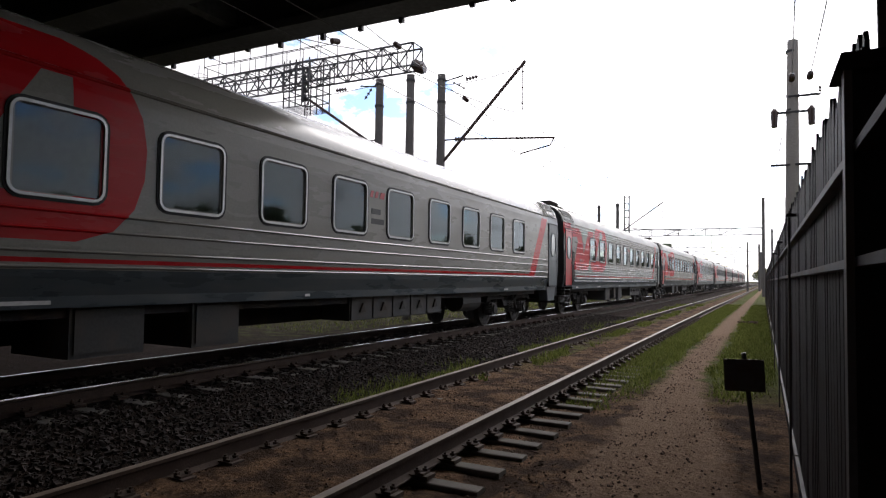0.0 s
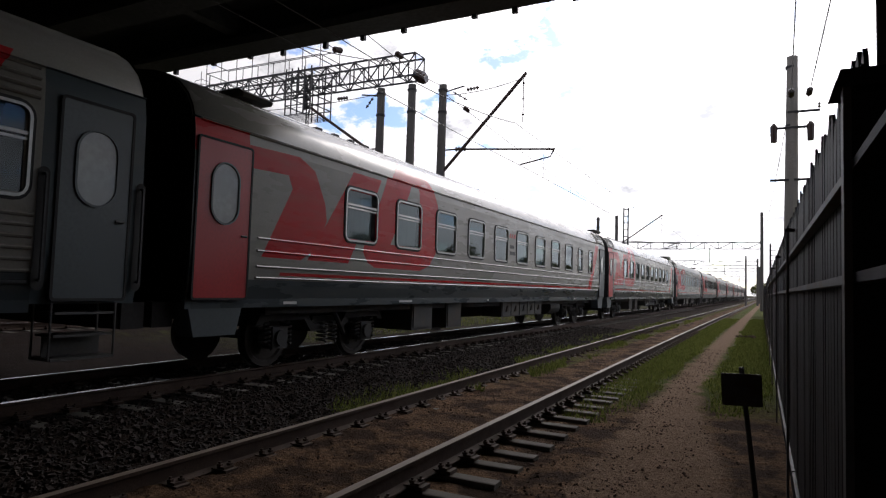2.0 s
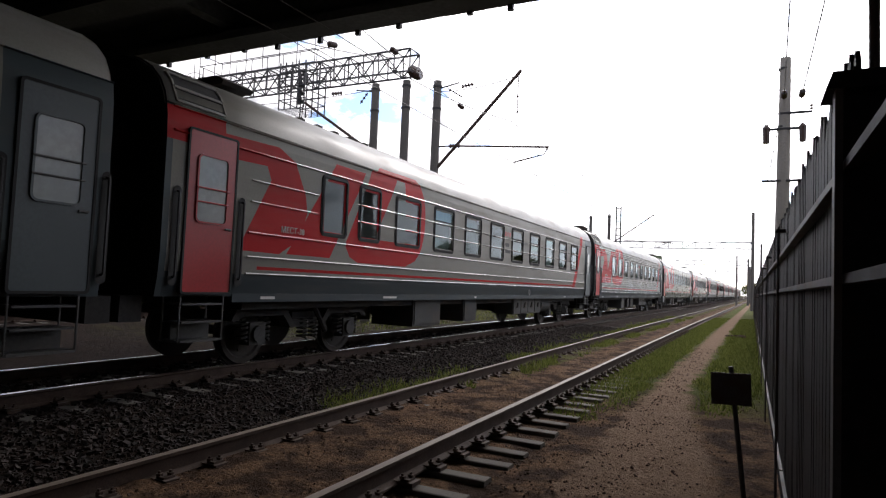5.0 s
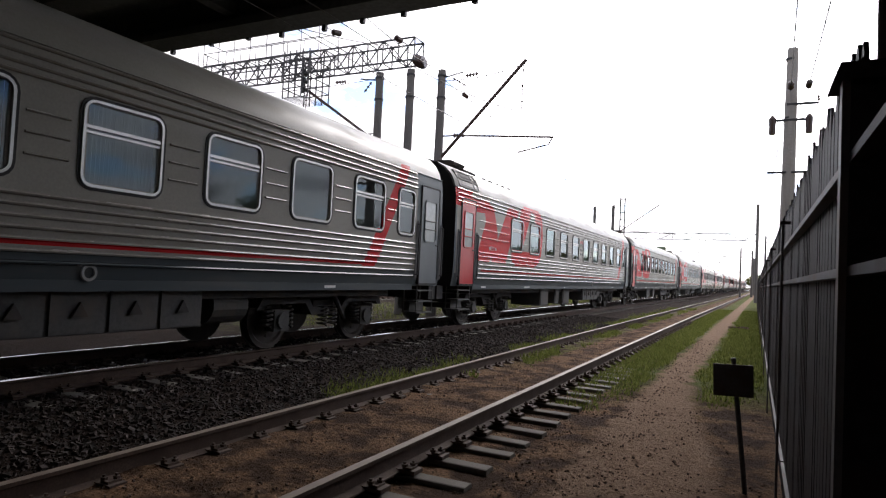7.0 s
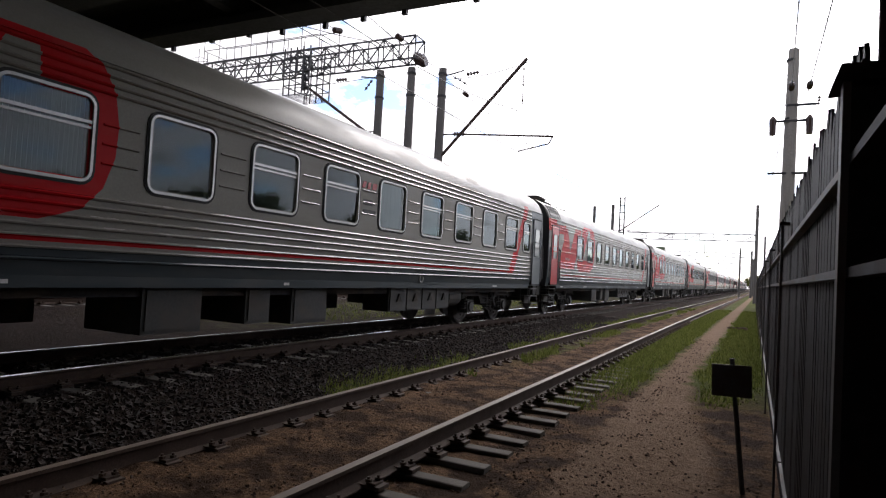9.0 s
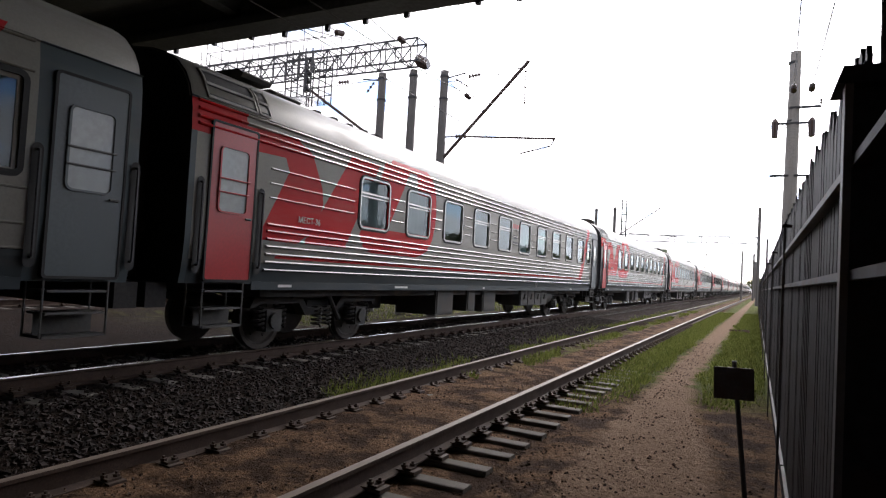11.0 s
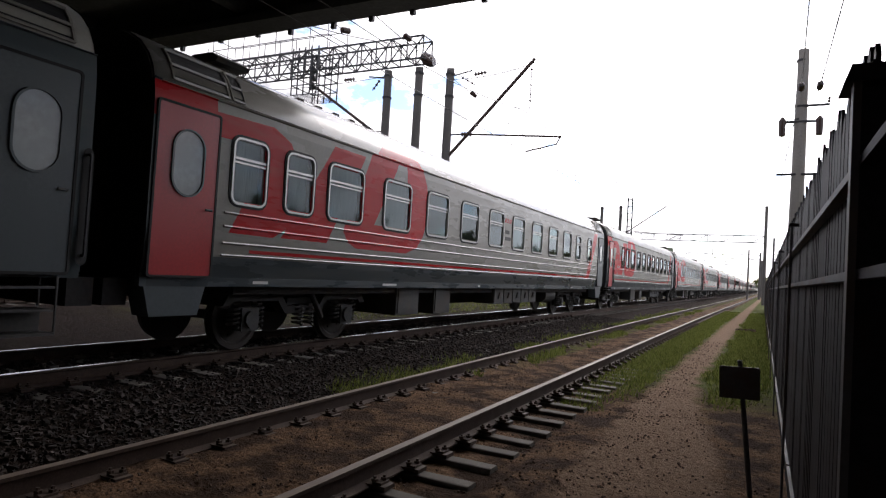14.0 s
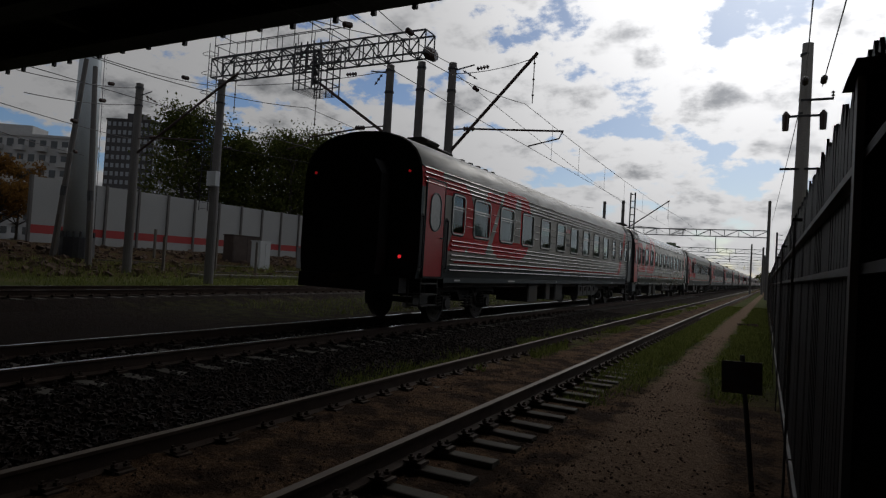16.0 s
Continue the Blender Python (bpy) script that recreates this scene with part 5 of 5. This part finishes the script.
        for gx, gz in ((1.495, 3.475), (1.42, 3.66), (1.28, 3.855)):
            part("grille_bar", box(BM(), gx - 0.04, ya, gz - 0.015, gx + 0.022, yb, gz + 0.015), roof, q)
        for y in (ya, yb):
            part("grille_bar", prism(BM(), [(x + 0.02 if x > 1.25 else x, z) for x, z in face], "y", y - 0.015, y + 0.015), roof, q)
    at(part("roof_vent", VENT, None, car), 0.3, 2.35, 4.03)
    if kind == "ribbed":
        at(part("roof_vent", VENT, None, car), 0.3, 3.1, 3.92)
    for i in range(5):
        at(part("roof_fitting", box(BM(), -0.08, -0.08, 0, 0.08, 0.08, 0.04), UNDER, car), 0.72, 3.7 + i * 0.5, 4.09)
    # gangway, coupler, running gear
    for ya, yb in ((-0.05, y0), (y1, length + 0.05)):
        bm = BM()
        prism(bm, [(-0.75, 1.1), (0.75, 1.1), (0.8, 1.5), (0.8, 3.2), (0.6, 3.5), (-0.6, 3.5), (-0.8, 3.2), (-0.8, 1.5)], "y", ya, yb)
        part("gangway", bm, RUBBER, car, "black rubber gangway bellows")
        part("coupler", box(BM(), -0.18, ya, 0.9, 0.18, yb, 1.12), UNDER, car)
        part("end_beam", box(BM(), -1.3, min(ya, yb) if ya > 5 else yb - 0.3, 0.75, 1.3, (min(ya, yb) if ya > 5 else yb - 0.3) + 0.3, 1.06), UNDER, car)
    add_bogie(car, 3.77)
    add_bogie(car, length - 3.77)
    boxes = {"smooth": ((6.3, 7.2, 0.42, "box"), (7.9, 8.7, 0.4, "box"), (11.3, 14.8, 0.55, "battery"), (16.2, 17.3, 0.5, "tank")),
             "ribbed": ((7.6, 8.5, 0.4, "box"), (9.3, 9.8, 0.45, "box"), (10.3, 11.2, 0.4, "box"), (13.2, 15.9, 0.5, "battery"), (16.2, 16.85, 0.5, "tank")),
             "semi": ((7.0, 8.3, 0.4, "box"), (9.6, 10.4, 0.42, "box"), (13.2, 15.9, 0.5, "battery"), (16.4, 17.4, 0.5, "tank"))}[kind]
    # underframe as one wide black block, sized to darken the space below the floor
    part("underframe", box(BM(), -1.3, 2.0, 0.86, 1.3, length - 2.1, 1.05), UNDER, car)
    for ya, yb in ((5.6, 7.0), (8.6, 13.0), (15.0, 18.6)):
        part("pipework", box(BM(), -0.9, ya, 0.5, 0.25, yb, 0.862), UNDER, car)
    for ya, yb, z, what in boxes:
        if what == "tank":
            bm = BM()
            bar(bm, (1.0, ya, 0.75), (1.0, yb, 0.75), 0.26, 16)
            part("air_tank", bm, UNDER_GREY, car)
        elif what == "battery":
            bx = part("battery_box", box(BM(), 0.75, ya, z, 1.35, yb, 1.0), UNDER_GREY, car, "grey underfloor battery boxes with latches")
            n = max(2, int((yb - ya) / 0.65))
            for i in range(n):
                a, b = ya + (yb - ya) * i / n + 0.03, ya + (yb - ya) * (i + 1) / n - 0.03
                cov = part("cover", box(BM(), 1.35, a, z + 0.02, 1.375, b, 0.98), UNDER_GREY, bx)
                bm = BM()
                prism(bm, [((a + b) / 2 - 0.09, 0.7), ((a + b) / 2 + 0.09, 0.7), ((a + b) / 2, 0.86)], "x", 1.375, 1.41)
                part("latch", bm, UNDER, bx)
        else:
            bx = part("equipment_box", box(BM(), 0.3, ya, z, 1.34, yb, 1.0), UNDER_GREY, car)
            part("cover", box(BM(), 1.341, ya + 0.05, z + 0.05, 1.36, yb - 0.05, 0.95), UNDER_GREY, bx)
    # small red mark, number bars and lettering on the side
    ymid = wide[4 if kind == "semi" else 5] - 0.62
    bm = BM()
    for a, b in ((0.0, 0.13), (0.16, 0.29), (0.32, 0.5)):
        prism(bm, [(ymid + a, 2.78), (ymid + b - 0.04, 2.78), (ymid + b, 2.9), (ymid + a + 0.04, 2.9)], "x", 1.549, 1.553)
    part("small_mark", bm, RED_DOOR, car, "small red slanted mark")
    for z, wd in ((2.48, 0.3), (2.3, 0.42)):
        part("number_bar", box(BM(), 1.549, ymid + 0.06, z, 1.553, ymid + 0.06 + wd, z + 0.1), DARK_MARKING, car)
    for y, wd in ((2.15, 0.3), (5.5, 0.5), (9.9, 0.12), (18.3, 0.3)):
        part("marking_bar", box(BM(), 1.506, y, 1.02, 1.508, y + wd, 1.06), WHITE_MARKING, car)
    if kind != "smooth":
        ring = frame_ring(BM(), rounded(14.11, 14.29, 1.09, 1.27, 0.0899, 5), rounded(14.14, 14.26, 1.12, 1.24, 0.0599, 5), 1.49, 1.532)
        part("ring_mark", ring, PALE_MARKING, car, "small faded white ring mark")
    if seats:
        txt = bpy.data.curves.new("seat_lettering", "FONT")
        txt.body, txt.size, txt.extrude = seats, 0.13, 0.002
        txt.materials.append(WHITE_MARKING)
        t = new("seat_lettering", txt)
        t.parent = car
        t.matrix_basis = Matrix.Translation((1.556, 2.45, 2.02)) @ pose(0, 0, 0, 90, 0, 90)
    return car


GREY_RED = "grey passenger car with red door and mark"
SM, RB, SE = "glossy smooth-sided " + GREY_RED, "dusty ribbed " + GREY_RED, "matt lightly ribbed " + GREY_RED
tail = build_car("ribbed", RB, True, "", 2.96, 9, (1.8, 18.05, 19.55, 20.72), False, TAIL_CAR)
smooth = build_car("smooth", SM, True, "", 3.67, length=NEW_CAR)
semi = build_car("semi", SE, False, "МЕСТ-38", 5.8, 9, (3.45, 4.53, 20.47))
semi_d = build_car("semi", SE, False, "МЕСТ-38", 5.8, 9, (3.45, 4.53))
ribbed = build_car("ribbed", RB, False, "МЕСТ-36", 4.1, 10, (20.5,))
oval_ribbed = build_car("ribbed", RB, True, "МЕСТ-36", 4.05, 10, (20.5,))
smooth_b = build_car("smooth", SM, True, "", 3.58, 9, (18.66, 20.27), False, NEW_CAR)
smooth_a = build_car("smooth", SM, True, "МЕСТ-14", 3.87, 10, (), True, NEW_CAR, True)
# from the last car of the train to the first
ORDER = [tail, smooth, semi, ribbed, ribbed, ribbed, ribbed, semi_d, oval_ribbed, smooth_b, smooth_a, oval_ribbed, semi, ribbed, ribbed, ribbed, smooth, ribbed, ribbed]
CARS, seen, LENGTHS, TAILS = [], set(), [], [0.0]
for kind_of in ORDER:
    LENGTHS.append(TAIL_CAR if kind_of == tail else NEW_CAR if kind_of in (smooth, smooth_a, smooth_b) else CAR)
    TAILS.append(TAILS[-1] + LENGTHS[-1])
    CARS.append(copy_thing(kind_of, pose(0, 0, 0)) if kind_of.name in seen else kind_of)
    seen.add(kind_of.name)

def lamp_material(name, strength):
    m, k, p = material(name)
    p.inputs["Base Color"].default_value = (0.4, 0.01, 0.01, 1)
    p.inputs["Emission Color"].default_value = (1.0, 0.03, 0.04, 1)
    p.inputs["Emission Strength"].default_value = strength
    return m


for lx, lz, lr, glow_ in ((-1.2, 3.28, 0.028, 0.35), (1.25, 3.28, 0.028, 0.35), (1.12, 1.5, 0.034, 1.6)):
    lamp_ = part("tail_lamp", bar(BM(), (lx, 0.35, lz), (lx, 0.30, lz), lr, 12), lamp_material("red_tail_lamp", glow_), CARS[0], "small glowing red tail lamp")
    part("lamp_rim", bar(BM(), (lx, 0.358, lz), (lx, 0.33, lz), lr + 0.025, 12), RUBBER, lamp_)

RUN = ((0, -231.37), (0.5, -223.66), (1, -216.14), (1.5, -208.37), (2, -200.51), (2.5, -193.2), (3, -186.02), (3.5, -178.31), (4, -170.71), (6.5, -132.26), (7, -124.6), (7.5, -117.36), (8, -109.76), (8.5, -102.01), (9, -94.44), (11.5, -56.55), (12, -48.79), (12.5, -41.21), (13, -33.57), (13.5, -26.0), (14, -18.46), (14.5, -11.1), (15, -3.6), (15.5, 3.88), (16, 10.75))


def run_at(t):
    """Where the last car's tail is along the track; smooth between the rows."""
    ts, ss = np.array([a for a, _ in RUN]), np.array([b for _, b in RUN])
    c = np.polyfit(ts, ss, 3)
    rest = ss - np.polyval(c, ts)
    return float(np.polyval(c, t) + np.interp(t, ts, rest))


def car_pose(s, length):
    """A car whose tail is at s, on its two bogies along the curve."""
    a, b = bend(s + 3.77), bend(s + length - 3.77)
    turn = math.atan2(a - b, length - 7.54)
    return pose(MAIN_X + a + math.sin(turn) * 3.77, s, MAIN_Z, 0, 0, math.degrees(turn))


def motions():
    steps = [0.5 * i for i in range(33)]
    for k, c in enumerate(CARS):
        walk(c, [(t, car_pose(run_at(t) + TAILS[k], LENGTHS[k])) for t in steps])
    # the wheels of the cars that pass near roll with the train
    ticks = [i / 24 for i in range(385)]
    turns = [(t, pose(0, 0, 0, -math.degrees(run_at(t) / WHEEL_R) % 360)) for t in ticks]
    for c in CARS[:11]:
        for b in c.children:
            for wheel in b.children if b.name.startswith("bogie") else ():
                if wheel.name.startswith("wheelset"):
                    here = Matrix.Translation(wheel.location)
                    walk(wheel, [(t, here @ m) for t, m in turns])


motions()
